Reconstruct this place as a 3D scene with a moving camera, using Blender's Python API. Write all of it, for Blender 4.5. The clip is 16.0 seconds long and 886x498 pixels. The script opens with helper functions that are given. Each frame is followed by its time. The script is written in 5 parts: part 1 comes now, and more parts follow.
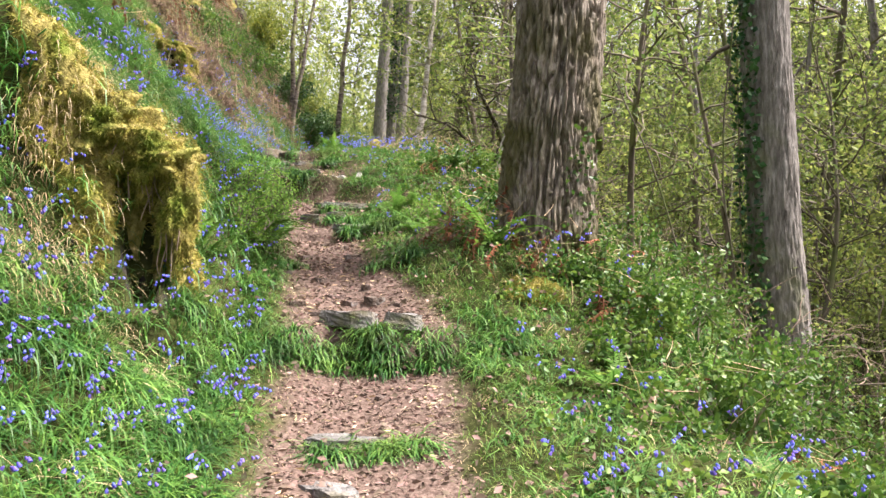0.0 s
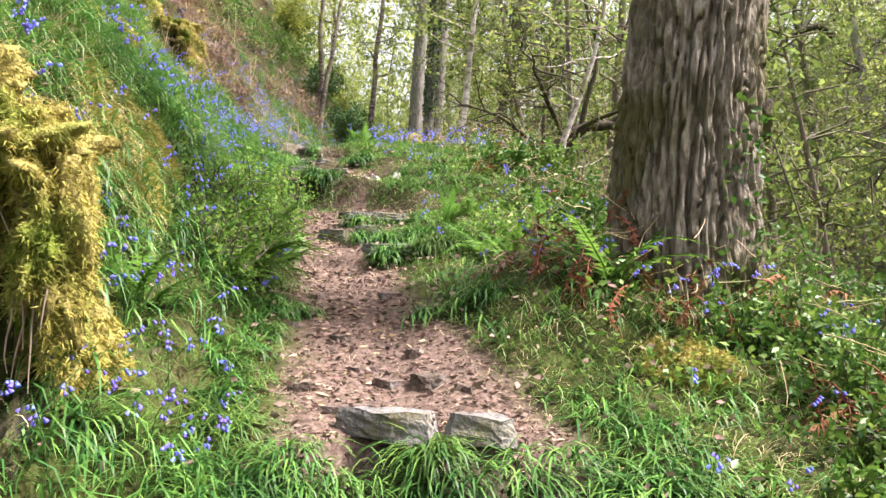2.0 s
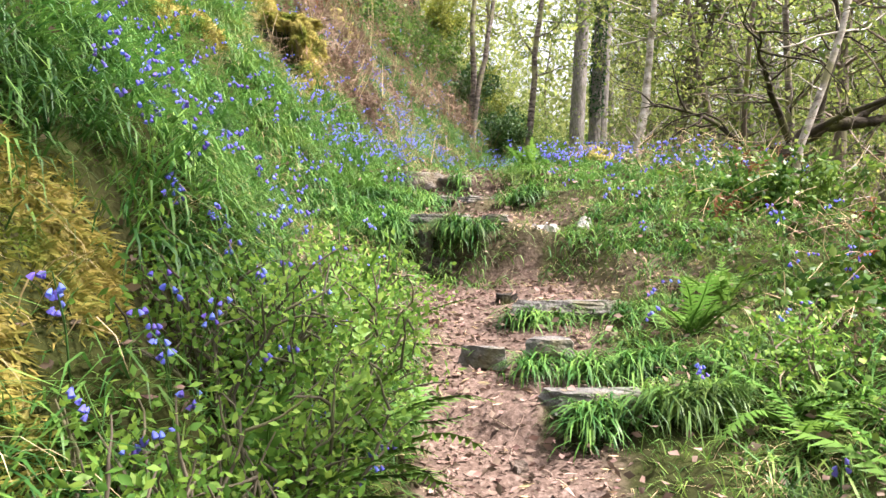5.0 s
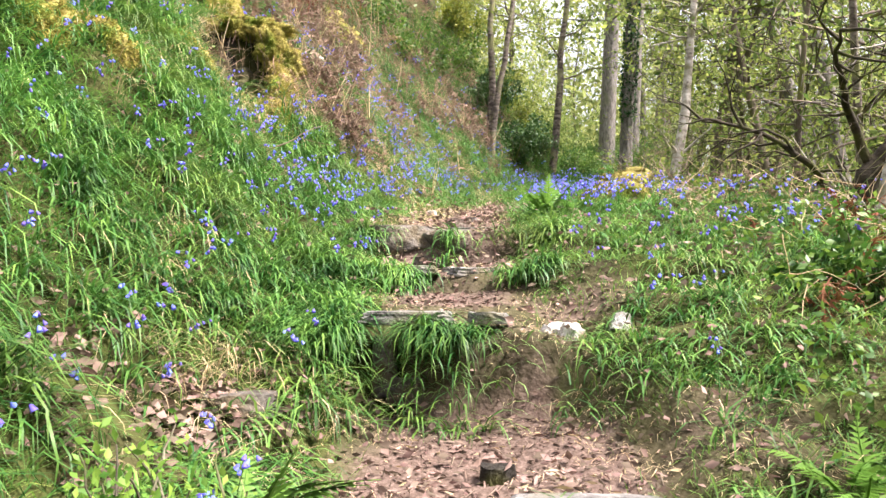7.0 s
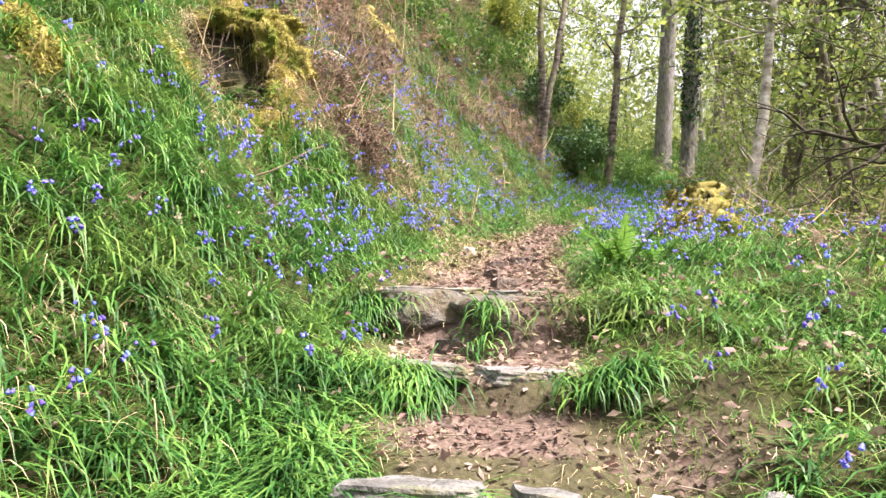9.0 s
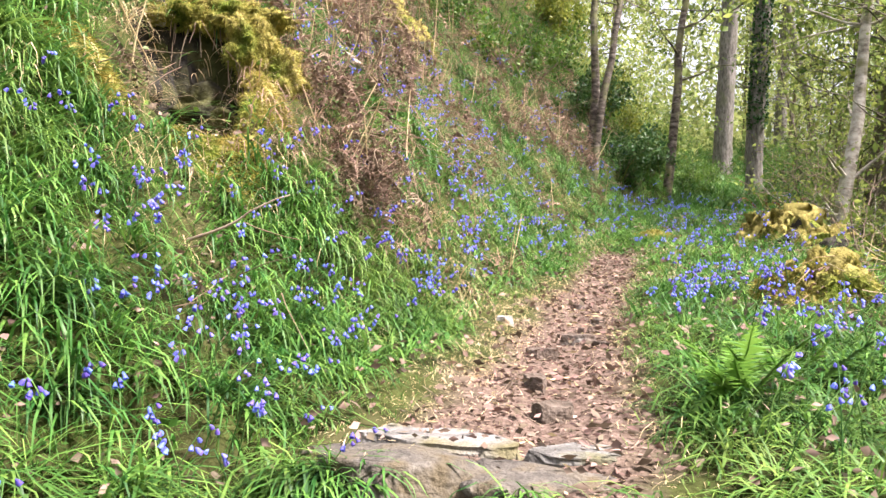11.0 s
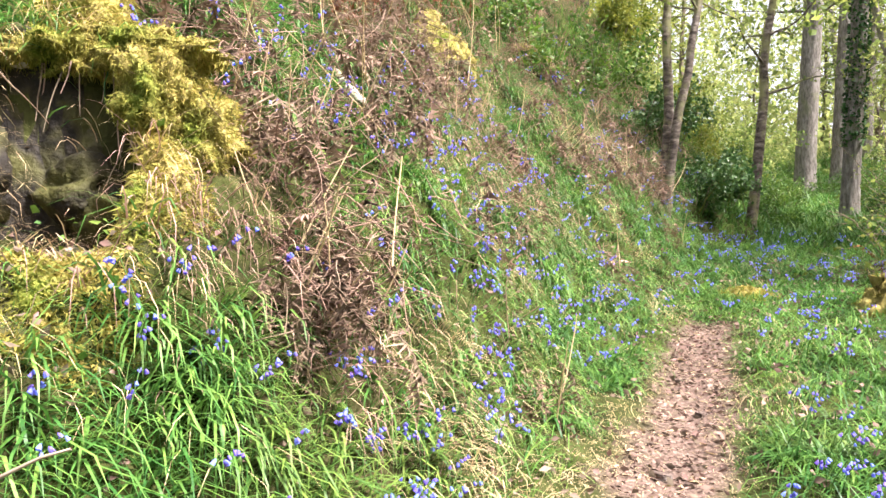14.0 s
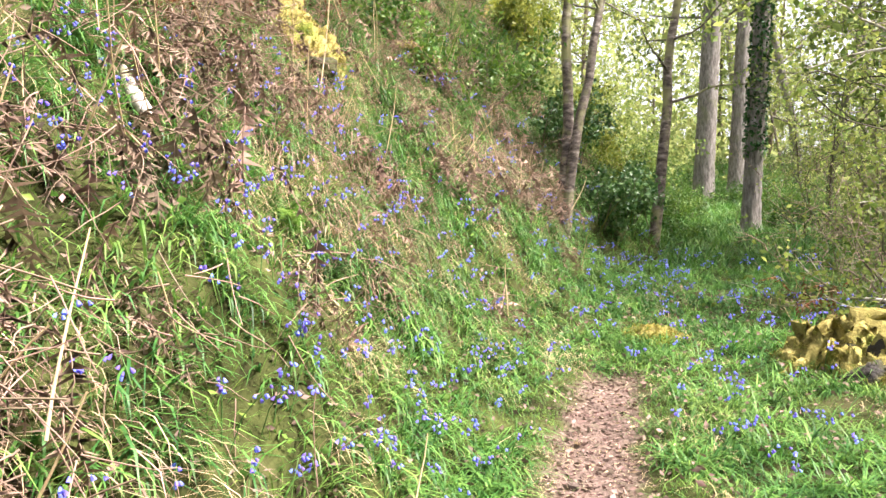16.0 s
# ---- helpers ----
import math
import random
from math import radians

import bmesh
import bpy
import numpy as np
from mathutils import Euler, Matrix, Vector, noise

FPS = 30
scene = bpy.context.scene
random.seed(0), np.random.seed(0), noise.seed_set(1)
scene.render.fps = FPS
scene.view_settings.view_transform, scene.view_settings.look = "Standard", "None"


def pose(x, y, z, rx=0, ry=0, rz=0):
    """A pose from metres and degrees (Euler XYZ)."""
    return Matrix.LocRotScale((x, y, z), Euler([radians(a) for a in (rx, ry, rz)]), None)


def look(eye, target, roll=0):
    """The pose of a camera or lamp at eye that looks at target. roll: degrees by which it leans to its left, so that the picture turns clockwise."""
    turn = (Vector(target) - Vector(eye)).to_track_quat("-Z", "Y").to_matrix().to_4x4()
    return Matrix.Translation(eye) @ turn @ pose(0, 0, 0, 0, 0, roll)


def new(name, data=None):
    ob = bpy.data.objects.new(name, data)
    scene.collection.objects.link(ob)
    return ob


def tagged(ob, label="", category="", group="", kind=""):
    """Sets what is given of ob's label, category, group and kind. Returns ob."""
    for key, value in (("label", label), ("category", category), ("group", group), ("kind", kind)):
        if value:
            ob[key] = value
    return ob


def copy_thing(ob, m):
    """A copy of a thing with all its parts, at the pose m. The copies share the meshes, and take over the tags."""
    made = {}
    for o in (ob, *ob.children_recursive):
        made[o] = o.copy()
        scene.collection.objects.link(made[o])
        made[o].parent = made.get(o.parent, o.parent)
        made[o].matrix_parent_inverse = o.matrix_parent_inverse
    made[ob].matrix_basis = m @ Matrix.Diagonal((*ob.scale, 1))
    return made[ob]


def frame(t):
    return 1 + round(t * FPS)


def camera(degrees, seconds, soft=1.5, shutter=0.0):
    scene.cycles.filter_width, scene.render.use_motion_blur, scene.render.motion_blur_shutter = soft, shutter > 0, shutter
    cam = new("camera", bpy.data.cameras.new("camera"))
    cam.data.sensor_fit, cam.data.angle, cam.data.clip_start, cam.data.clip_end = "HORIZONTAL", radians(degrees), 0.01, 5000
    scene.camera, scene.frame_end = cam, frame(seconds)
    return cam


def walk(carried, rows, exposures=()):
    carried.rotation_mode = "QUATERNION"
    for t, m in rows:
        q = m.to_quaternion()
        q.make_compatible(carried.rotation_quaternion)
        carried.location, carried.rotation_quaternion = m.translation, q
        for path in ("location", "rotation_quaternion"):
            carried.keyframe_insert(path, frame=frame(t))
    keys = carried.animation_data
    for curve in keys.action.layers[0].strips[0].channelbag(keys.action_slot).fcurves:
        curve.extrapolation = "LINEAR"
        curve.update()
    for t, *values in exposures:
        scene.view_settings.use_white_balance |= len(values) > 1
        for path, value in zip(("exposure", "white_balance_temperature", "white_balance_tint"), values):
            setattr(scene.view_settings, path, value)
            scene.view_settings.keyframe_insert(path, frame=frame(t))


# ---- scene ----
cam = camera(58.0, 16.0, 1.5)
PATH = [
    (0, (0.000, 0.000, 1.400), (0.191, 1.990, 1.440), 1.0),
    (0.5, (0.001, 0.642, 1.398), (0.189, 2.632, 1.438), 1.0),
    (1, (0.057, 1.311, 1.416), (0.240, 3.302, 1.458), 1.0),
    (1.5, (0.001, 1.966, 1.504), (0.160, 3.959, 1.546), 0.9),
    (2, (-0.074, 2.495, 1.668), (0.034, 4.491, 1.708), 0.9),
    (2.5, (-0.080, 2.994, 1.837), (-0.053, 4.994, 1.877), 0.8),
    (3, (-0.097, 3.428, 1.957), (-0.108, 5.427, 1.997), 0.6),
    (3.5, (-0.126, 3.939, 2.078), (-0.241, 5.936, 2.118), 0.7),
    (4, (-0.211, 4.499, 2.173), (-0.394, 6.491, 2.212), 0.5),
    (4.2, (-0.290, 4.710, 2.191), (-0.502, 6.698, 2.231), 0.6),
    (6.3, (-0.326, 6.817, 2.773), (-0.654, 8.789, 2.808), -0.1),
    (6.5, (-0.300, 6.973, 2.835), (-0.636, 8.944, 2.873), -0.1),
    (7, (-0.280, 7.410, 2.922), (-0.636, 9.378, 2.960), -0.0),
    (7.5, (-0.271, 7.794, 3.038), (-0.650, 9.757, 3.076), 0.1),
    (8, (-0.289, 8.195, 3.098), (-0.694, 10.153, 3.137), 0.2),
    (8.5, (-0.401, 8.614, 3.171), (-0.839, 10.565, 3.212), 0.2),
    (9, (-0.505, 8.964, 3.316), (-0.975, 10.907, 3.355), 0.4),
    (9.5, (-0.592, 9.415, 3.399), (-1.109, 11.346, 3.438), 0.4),
    (10, (-0.658, 9.779, 3.557), (-1.200, 11.704, 3.595), 0.4),
    (10.2, (-0.684, 9.945, 3.612), (-1.233, 11.868, 3.648), 0.5),
    (12.3, (-0.835, 11.553, 4.022), (-1.489, 13.442, 4.062), 0.5),
    (12.5, (-0.820, 11.731, 4.077), (-1.486, 13.617, 4.119), 0.5),
    (13, (-0.878, 11.976, 4.229), (-1.567, 13.853, 4.269), 0.5),
    (13.5, (-1.045, 12.157, 4.335), (-1.754, 14.026, 4.377), 0.7),
    (14, (-1.105, 12.393, 4.434), (-1.834, 14.255, 4.480), 0.7),
    (14.5, (-1.129, 12.737, 4.551), (-1.861, 14.598, 4.596), 0.7),
    (15, (-1.157, 13.089, 4.592), (-1.888, 14.951, 4.637), 0.7),
    (15.5, (-1.166, 13.506, 4.634), (-1.808, 15.400, 4.673), 0.8),
    (16, (-1.199, 13.872, 4.832), (-1.708, 15.806, 4.873), 0.7),
]
EXPOSURES = [(0.0, 1.75, 6420, 20), (3.5, 2.0, 6420, 20), (8.5, 2.0, 6420, 20), (10.0, 1.88, 6420, 20), (13.0, 2.05, 6420, 20), (16.0, 2.2, 6420, 20)]
walk(cam, [(t, look(eye, to, lean)) for t, eye, to, lean in PATH], EXPOSURES)

# ---- daylight: bright thin overcast, soft sun from the valley side ----
SUN_EL, SUN_AZ = 58.0, 92.0   # elevation, compass from +y towards +x
world = bpy.data.worlds.new("world")
scene.world = world
world.use_nodes = True
wn, wl = world.node_tree.nodes, world.node_tree.links
sky = wn.new("ShaderNodeTexSky")
sky.sky_type = "NISHITA"
sky.sun_disc = False
sky.sun_elevation, sky.sun_rotation = radians(SUN_EL), radians(SUN_AZ)
sky.air_density, sky.dust_density, sky.ozone_density = 0.8, 10.0, 0.3
veil = wn.new("ShaderNodeMixRGB")   # thin even cloud over the blue
veil.inputs[0].default_value = 0.55
veil.inputs[2].default_value = (6.2, 6.4, 6.7, 1)
wl.new(sky.outputs[0], veil.inputs[1])
wl.new(veil.outputs[0], wn["Background"].inputs[0])
wn["Background"].inputs[1].default_value = 0.09
sun_data = bpy.data.lights.new("sun", "SUN")
sun_data.energy, sun_data.angle, sun_data.color = 5.0, radians(12.0), (1.0, 0.96, 0.90)
sun = new("sun", sun_data)
az, el = radians(SUN_AZ), radians(SUN_EL)
sun.matrix_world = look((20 * math.sin(az) * math.cos(el), 20 * math.cos(az) * math.cos(el), 20 * math.sin(el)), (0, 0, 0))


# ---- materials ----
def material(name, stops, scale=6.0, detail=6.0, rough=0.9, bump=0.3, bump_scale=60.0, stretch=(1, 1, 1),
             vary=0.0, island=0.0, thin=0.0, blotch=None, blotch_scale=1.5, blotch_at=(0.5, 0.62), spec=0.2):
    """Procedural surface: a noise ramp, a second colour in blotches, per-object or per-piece variation, fine bump."""
    m = bpy.data.materials.new(name)
    m.use_nodes = True
    nt = m.node_tree
    n, l = nt.nodes, nt.links
    b = n["Principled BSDF"]
    b.inputs["Roughness"].default_value = rough
    b.inputs["Specular IOR Level"].default_value = spec
    co = n.new("ShaderNodeTexCoord")
    mp = n.new("ShaderNodeMapping")
    mp.inputs["Scale"].default_value = stretch
    l.new(co.outputs["Object"], mp.inputs[0])
    tx = n.new("ShaderNodeTexNoise")
    tx.inputs["Scale"].default_value, tx.inputs["Detail"].default_value = scale, detail
    tx.inputs["Roughness"].default_value = 0.65
    l.new(mp.outputs[0], tx.inputs["Vector"])
    rp = n.new("ShaderNodeValToRGB")
    el_ = rp.color_ramp.elements
    while len(el_) < len(stops):
        el_.new(0.5)
    for e, (p, c) in zip(el_, stops):
        e.position, e.color = p, (*c, 1)
    l.new(tx.outputs["Fac"], rp.inputs[0])
    col = rp.outputs[0]
    if blotch:
        t2 = n.new("ShaderNodeTexNoise")
        t2.inputs["Scale"].default_value, t2.inputs["Detail"].default_value = blotch_scale, 5
        l.new(co.outputs["Object"], t2.inputs["Vector"])
        mr = n.new("ShaderNodeMapRange")
        mr.inputs[1].default_value, mr.inputs[2].default_value = blotch_at
        l.new(t2.outputs["Fac"], mr.inputs[0])
        mx = n.new("ShaderNodeMixRGB")
        l.new(mr.outputs[0], mx.inputs[0])
        l.new(col, mx.inputs[1])
        mx.inputs[2].default_value = (*blotch, 1)
        col = mx.outputs[0]
    for amount, node, out in ((vary, "ShaderNodeObjectInfo", "Random"), (island, "ShaderNodeNewGeometry", "Random Per Island")):
        if amount:
            src = n.new(node)
            mr = n.new("ShaderNodeMapRange")
            mr.inputs[3].default_value, mr.inputs[4].default_value = 1 - amount, 1 + amount
            l.new(src.outputs[out], mr.inputs[0])
            hs = n.new("ShaderNodeHueSaturation")
            l.new(mr.outputs[0], hs.inputs["Value"])
            m2 = n.new("ShaderNodeMapRange")
            m2.inputs[3].default_value, m2.inputs[4].default_value = 0.5 + amount * 0.07, 0.5 - amount * 0.07
            l.new(src.outputs[out], m2.inputs[0])
            l.new(m2.outputs[0], hs.inputs["Hue"])
            l.new(col, hs.inputs["Color"])
            col = hs.outputs[0]
    l.new(col, b.inputs["Base Color"])
    if bump:
        t3 = n.new("ShaderNodeTexNoise")
        t3.inputs["Scale"].default_value, t3.inputs["Detail"].default_value = bump_scale, 6
        l.new(mp.outputs[0], t3.inputs["Vector"])
        bp = n.new("ShaderNodeBump")
        bp.inputs["Strength"].default_value, bp.inputs["Distance"].default_value = bump, 0.02
        l.new(t3.outputs["Fac"], bp.inputs["Height"])
        l.new(bp.outputs[0], b.inputs["Normal"])
    if thin:
        tr = n.new("ShaderNodeBsdfTranslucent")
        l.new(col, tr.inputs[0])
        ms = n.new("ShaderNodeMixShader")
        ms.inputs[0].default_value = thin
        l.new(b.outputs[0], ms.inputs[1])
        l.new(tr.outputs[0], ms.inputs[2])
        l.new(ms.outputs[0], n["Material Output"].inputs[0])
    return m


G = {}
G["grass"] = material("grass_blades", [(0.3, (0.02, 0.066, 0.013)), (0.5, (0.06, 0.165, 0.027)), (0.7, (0.155, 0.315, 0.062))], 3.2, 4, 0.5, 0, island=0.42, thin=0.28, spec=0.3, blotch=(0.12, 0.18, 0.035), blotch_scale=1.1, blotch_at=(0.52, 0.8))
G["shortgrass"] = material("short_bright_grass", [(0.3, (0.05, 0.12, 0.022)), (0.52, (0.11, 0.225, 0.042)), (0.74, (0.22, 0.34, 0.085))], 2.6, 4, 0.5, 0, island=0.4, thin=0.3, spec=0.2)
G["turf"] = material("fine_turf", [(0.3, (0.055, 0.12, 0.02)), (0.6, (0.12, 0.22, 0.04)), (0.8, (0.26, 0.30, 0.09))], 1.8, 3, 0.55, 0, island=0.4, thin=0.35)
G["straw"] = material("dry_grass", [(0.3, (0.36, 0.26, 0.135)), (0.6, (0.56, 0.45, 0.26)), (0.8, (0.68, 0.60, 0.40))], 3, 3, 0.7, 0, island=0.35, thin=0.2)
G["bell"] = material("bluebell_petals", [(0.3, (0.10, 0.095, 0.50)), (0.6, (0.18, 0.17, 0.68)), (0.8, (0.31, 0.28, 0.80))], 2.5, 2, 0.5, 0, island=0.35, thin=0.3)
G["stem"] = material("flower_stems", [(0.3, (0.05, 0.13, 0.03)), (0.7, (0.10, 0.20, 0.05))], 3, 2, 0.5, 0, island=0.3, thin=0.2)
G["moss"] = material("yellow_moss", [(0.28, (0.08, 0.068, 0.02)), (0.5, (0.23, 0.195, 0.06)), (0.72, (0.42, 0.36, 0.13))], 9, 8, 0.95, 0.9, 70, blotch=(0.11, 0.15, 0.02), blotch_scale=2.2, blotch_at=(0.54, 0.66), spec=0.05)
G["mosstuft"] = material("moss_shoots", [(0.3, (0.16, 0.15, 0.03)), (0.55, (0.37, 0.33, 0.085)), (0.8, (0.60, 0.53, 0.20))], 5, 5, 0.85, 0, island=0.35, thin=0.3, spec=0.05, blotch=(0.14, 0.20, 0.03), blotch_scale=2.6, blotch_at=(0.52, 0.68))
G["rock"] = material("grey_slate_rock", [(0.3, (0.035, 0.031, 0.026)), (0.5, (0.09, 0.08, 0.067)), (0.72, (0.19, 0.175, 0.15))], 7, 10, 0.8, 0.9, 45, vary=0.2, blotch=(0.085, 0.068, 0.04), blotch_scale=6, blotch_at=(0.45, 0.62))
G["slate"] = material("pale_weathered_slate", [(0.3, (0.055, 0.051, 0.045)), (0.5, (0.14, 0.133, 0.122)), (0.72, (0.27, 0.26, 0.243))], 9, 11, 0.75, 0.9, 45, vary=0.15, blotch=(0.11, 0.10, 0.05), blotch_scale=5, blotch_at=(0.5, 0.68))
G["earthstone"] = material("earth_stained_stone", [(0.3, (0.035, 0.025, 0.019)), (0.5, (0.10, 0.074, 0.058)), (0.72, (0.19, 0.15, 0.125))], 12, 10, 0.9, 0.9, 45, vary=0.2, blotch=(0.17, 0.16, 0.145), blotch_scale=5, blotch_at=(0.52, 0.7))
# Near-black tones: dark rock, plus the shade of the hollows put into the colour.
G["dark_rock_and_shade"] = material("dark_rock_with_hollow_shade", [(0.3, (0.007, 0.006, 0.005)), (0.55, (0.024, 0.02, 0.014)), (0.75, (0.06, 0.05, 0.033))], 8, 12, 0.75, 1.0, 30, blotch=(0.055, 0.055, 0.015), blotch_scale=4, blotch_at=(0.46, 0.62))
G["quartz"] = material("white_quartz", [(0.32, (0.20, 0.17, 0.14)), (0.48, (0.46, 0.44, 0.41)), (0.7, (0.68, 0.67, 0.66))], 26, 9, 0.6, 0.9, 50, blotch=(0.26, 0.19, 0.12), blotch_scale=11, blotch_at=(0.48, 0.6))
G["bark"] = material("furrowed_bark", [(0.28, (0.04, 0.03, 0.021)), (0.46, (0.15, 0.123, 0.092)), (0.7, (0.37, 0.33, 0.275))], 20, 12, 0.92, 1.0, 55, stretch=(1, 1, 0.35), blotch=(0.085, 0.078, 0.03), blotch_scale=1.7, blotch_at=(0.44, 0.62))
G["greybark"] = material("grey_ridged_bark", [(0.3, (0.06, 0.052, 0.044)), (0.5, (0.17, 0.155, 0.135)), (0.72, (0.31, 0.29, 0.265))], 14, 12, 0.9, 1.0, 44, stretch=(1, 1, 0.3), blotch=(0.14, 0.15, 0.07), blotch_scale=1.5, blotch_at=(0.55, 0.75))
G["birch"] = material("birch_bark", [(0.38, (0.035, 0.028, 0.022)), (0.54, (0.13, 0.105, 0.085)), (0.74, (0.36, 0.325, 0.28))], 7, 6, 0.7, 0.5, 30, stretch=(1, 1, 2.2), blotch=(0.20, 0.20, 0.09), blotch_scale=2.5, vary=0.15)
G["palebirch"] = material("pale_birch_bark", [(0.33, (0.12, 0.10, 0.08)), (0.48, (0.38, 0.34, 0.29)), (0.7, (0.62, 0.58, 0.52))], 7, 6, 0.7, 0.5, 30, stretch=(1, 1, 1.6), blotch=(0.20, 0.19, 0.10), blotch_scale=2.5)
G["stembark"] = material("brown_sapling_bark", [(0.3, (0.06, 0.05, 0.035)), (0.55, (0.15, 0.125, 0.09)), (0.75, (0.28, 0.25, 0.19))], 6, 8, 0.9, 0.7, 30, stretch=(1, 1, 0.4), blotch=(0.11, 0.13, 0.03), blotch_scale=1.8, blotch_at=(0.5, 0.65), vary=0.35)
G["mossbark"] = material("mossy_bark", [(0.3, (0.022, 0.018, 0.013)), (0.55, (0.055, 0.045, 0.03)), (0.75, (0.12, 0.10, 0.07))], 6, 8, 0.95, 0.9, 30, blotch=(0.07, 0.075, 0.02), blotch_scale=3, blotch_at=(0.5, 0.65))
G["leaf"] = material("spring_leaves", [(0.3, (0.11, 0.155, 0.032)), (0.55, (0.21, 0.275, 0.065)), (0.8, (0.36, 0.42, 0.13))], 0.6, 3, 0.5, 0, island=0.4, vary=0.2, thin=0.55)
# Spring leaves made paler than nearer ones, with distance haze in the colour.
G["farleaf"] = material("far_spring_leaves_with_haze", [(0.3, (0.17, 0.21, 0.065)), (0.55, (0.29, 0.34, 0.115)), (0.8, (0.42, 0.46, 0.19))], 0.4, 3, 0.6, 0, island=0.35, thin=0.6, spec=0.1)
G["shrubleaf"] = material("shrub_leaves", [(0.3, (0.04, 0.095, 0.014)), (0.55, (0.085, 0.17, 0.026)), (0.8, (0.17, 0.28, 0.045))], 1.0, 3, 0.45, 0, island=0.4, vary=0.2, thin=0.35, spec=0.3)
G["broomleaf"] = material("yellow_green_shrub_leaves", [(0.3, (0.10, 0.125, 0.018)), (0.55, (0.18, 0.215, 0.032)), (0.8, (0.28, 0.31, 0.06))], 1.0, 3, 0.5, 0, island=0.35, thin=0.4)
G["ivy"] = material("ivy_leaves", [(0.3, (0.018, 0.055, 0.016)), (0.6, (0.04, 0.11, 0.03)), (0.8, (0.10, 0.20, 0.07))], 3, 3, 0.5, 0, island=0.45, thin=0.15, spec=0.2)
G["darkbush"] = material("evergreen_bush_leaves", [(0.3, (0.03, 0.07, 0.02)), (0.55, (0.06, 0.13, 0.035)), (0.8, (0.13, 0.23, 0.07))], 1.5, 3, 0.4, 0, island=0.45, thin=0.25, spec=0.35)
G["fern"] = material("green_fern_fronds", [(0.3, (0.06, 0.15, 0.022)), (0.55, (0.12, 0.25, 0.04)), (0.8, (0.22, 0.36, 0.07))], 2, 3, 0.5, 0, island=0.3, vary=0.15, thin=0.4)
G["wayside"] = material("bright_feathery_leaves", [(0.3, (0.09, 0.20, 0.03)), (0.55, (0.17, 0.31, 0.05)), (0.8, (0.28, 0.42, 0.09))], 2, 3, 0.5, 0, island=0.35, thin=0.5)
G["bracken"] = material("dead_bracken", [(0.3, (0.135, 0.088, 0.06)), (0.55, (0.265, 0.185, 0.13)), (0.8, (0.44, 0.34, 0.255))], 4, 4, 0.85, 0, island=0.35, vary=0.2, thin=0.2)
G["redbracken"] = material("rusty_dead_bracken", [(0.3, (0.10, 0.04, 0.02)), (0.55, (0.22, 0.09, 0.04)), (0.8, (0.36, 0.18, 0.09))], 4, 4, 0.85, 0, island=0.35, vary=0.2, thin=0.2)
G["litter"] = material("leaf_litter", [(0.25, (0.085, 0.058, 0.043)), (0.5, (0.175, 0.122, 0.092)), (0.78, (0.34, 0.26, 0.20))], 3, 3, 0.85, 0, island=0.45, thin=0.1)
G["twig"] = material("dry_twigs", [(0.3, (0.12, 0.085, 0.06)), (0.6, (0.30, 0.23, 0.17)), (0.8, (0.45, 0.38, 0.30))], 5, 4, 0.9, 0, island=0.35)


def ground_material():
    """Trodden soil and litter where the path runs, mossy leaf mould and turf elsewhere; woodland tones far off."""
    m = material("woodland_ground", [(0.3, (0.014, 0.013, 0.006)), (0.5, (0.032, 0.038, 0.011)), (0.72, (0.07, 0.08, 0.024))], 3.5, 10, 0.95, 0.9, 25, blotch=(0.055, 0.052, 0.022), blotch_scale=1.7, blotch_at=(0.5, 0.7), spec=0.05)
    n, l = m.node_tree.nodes, m.node_tree.links
    b = n["Principled BSDF"]
    old = b.inputs["Base Color"].links[0].from_socket
    co = n.new("ShaderNodeTexCoord")
    n1 = n.new("ShaderNodeTexNoise")
    n1.inputs["Scale"].default_value, n1.inputs["Detail"].default_value, n1.inputs["Roughness"].default_value = 34, 10, 0.8
    l.new(co.outputs["Object"], n1.inputs["Vector"])
    r1 = n.new("ShaderNodeValToRGB")
    e = r1.color_ramp.elements
    e.new(0.5)
    for k, (p, c) in zip(e, [(0.34, (0.042, 0.029, 0.022)), (0.5, (0.11, 0.077, 0.06)), (0.66, (0.21, 0.158, 0.13))]):
        k.position, k.color = p, (*c, 1)
    l.new(n1.outputs["Fac"], r1.inputs[0])
    at = n.new("ShaderNodeAttribute")
    at.attribute_name = "trodden"
    mx = n.new("ShaderNodeMixRGB")
    l.new(at.outputs["Fac"], mx.inputs[0])
    l.new(old, mx.inputs[1])
    l.new(r1.outputs[0], mx.inputs[2])
    l.new(mx.outputs[0], b.inputs["Base Color"])
    return m


G["ground"] = ground_material()


# ---- mesh helpers ----
def mesh_from(name, v, quads=None, tris=None, mat=None, smooth=False):
    """A mesh from arrays of vertices, quads and triangles."""
    v = np.asarray(v, dtype=np.float32).reshape(-1, 3)
    q = np.zeros((0, 4), np.int32) if quads is None else np.asarray(quads, np.int32).reshape(-1, 4)
    t = np.zeros((0, 3), np.int32) if tris is None else np.asarray(tris, np.int32).reshape(-1, 3)
    me = bpy.data.meshes.new(name)
    me.vertices.add(len(v))
    me.vertices.foreach_set("co", v.ravel())
    loops = np.concatenate([q.ravel(), t.ravel()])
    me.loops.add(len(loops))
    me.loops.foreach_set("vertex_index", loops)
    me.polygons.add(len(q) + len(t))
    starts = np.concatenate([np.arange(len(q)) * 4, len(q) * 4 + np.arange(len(t)) * 3]).astype(np.int32)
    me.polygons.foreach_set("loop_start", starts)
    if smooth:
        me.polygons.foreach_set("use_smooth", np.ones(len(starts), bool))
    me.update(calc_edges=True)
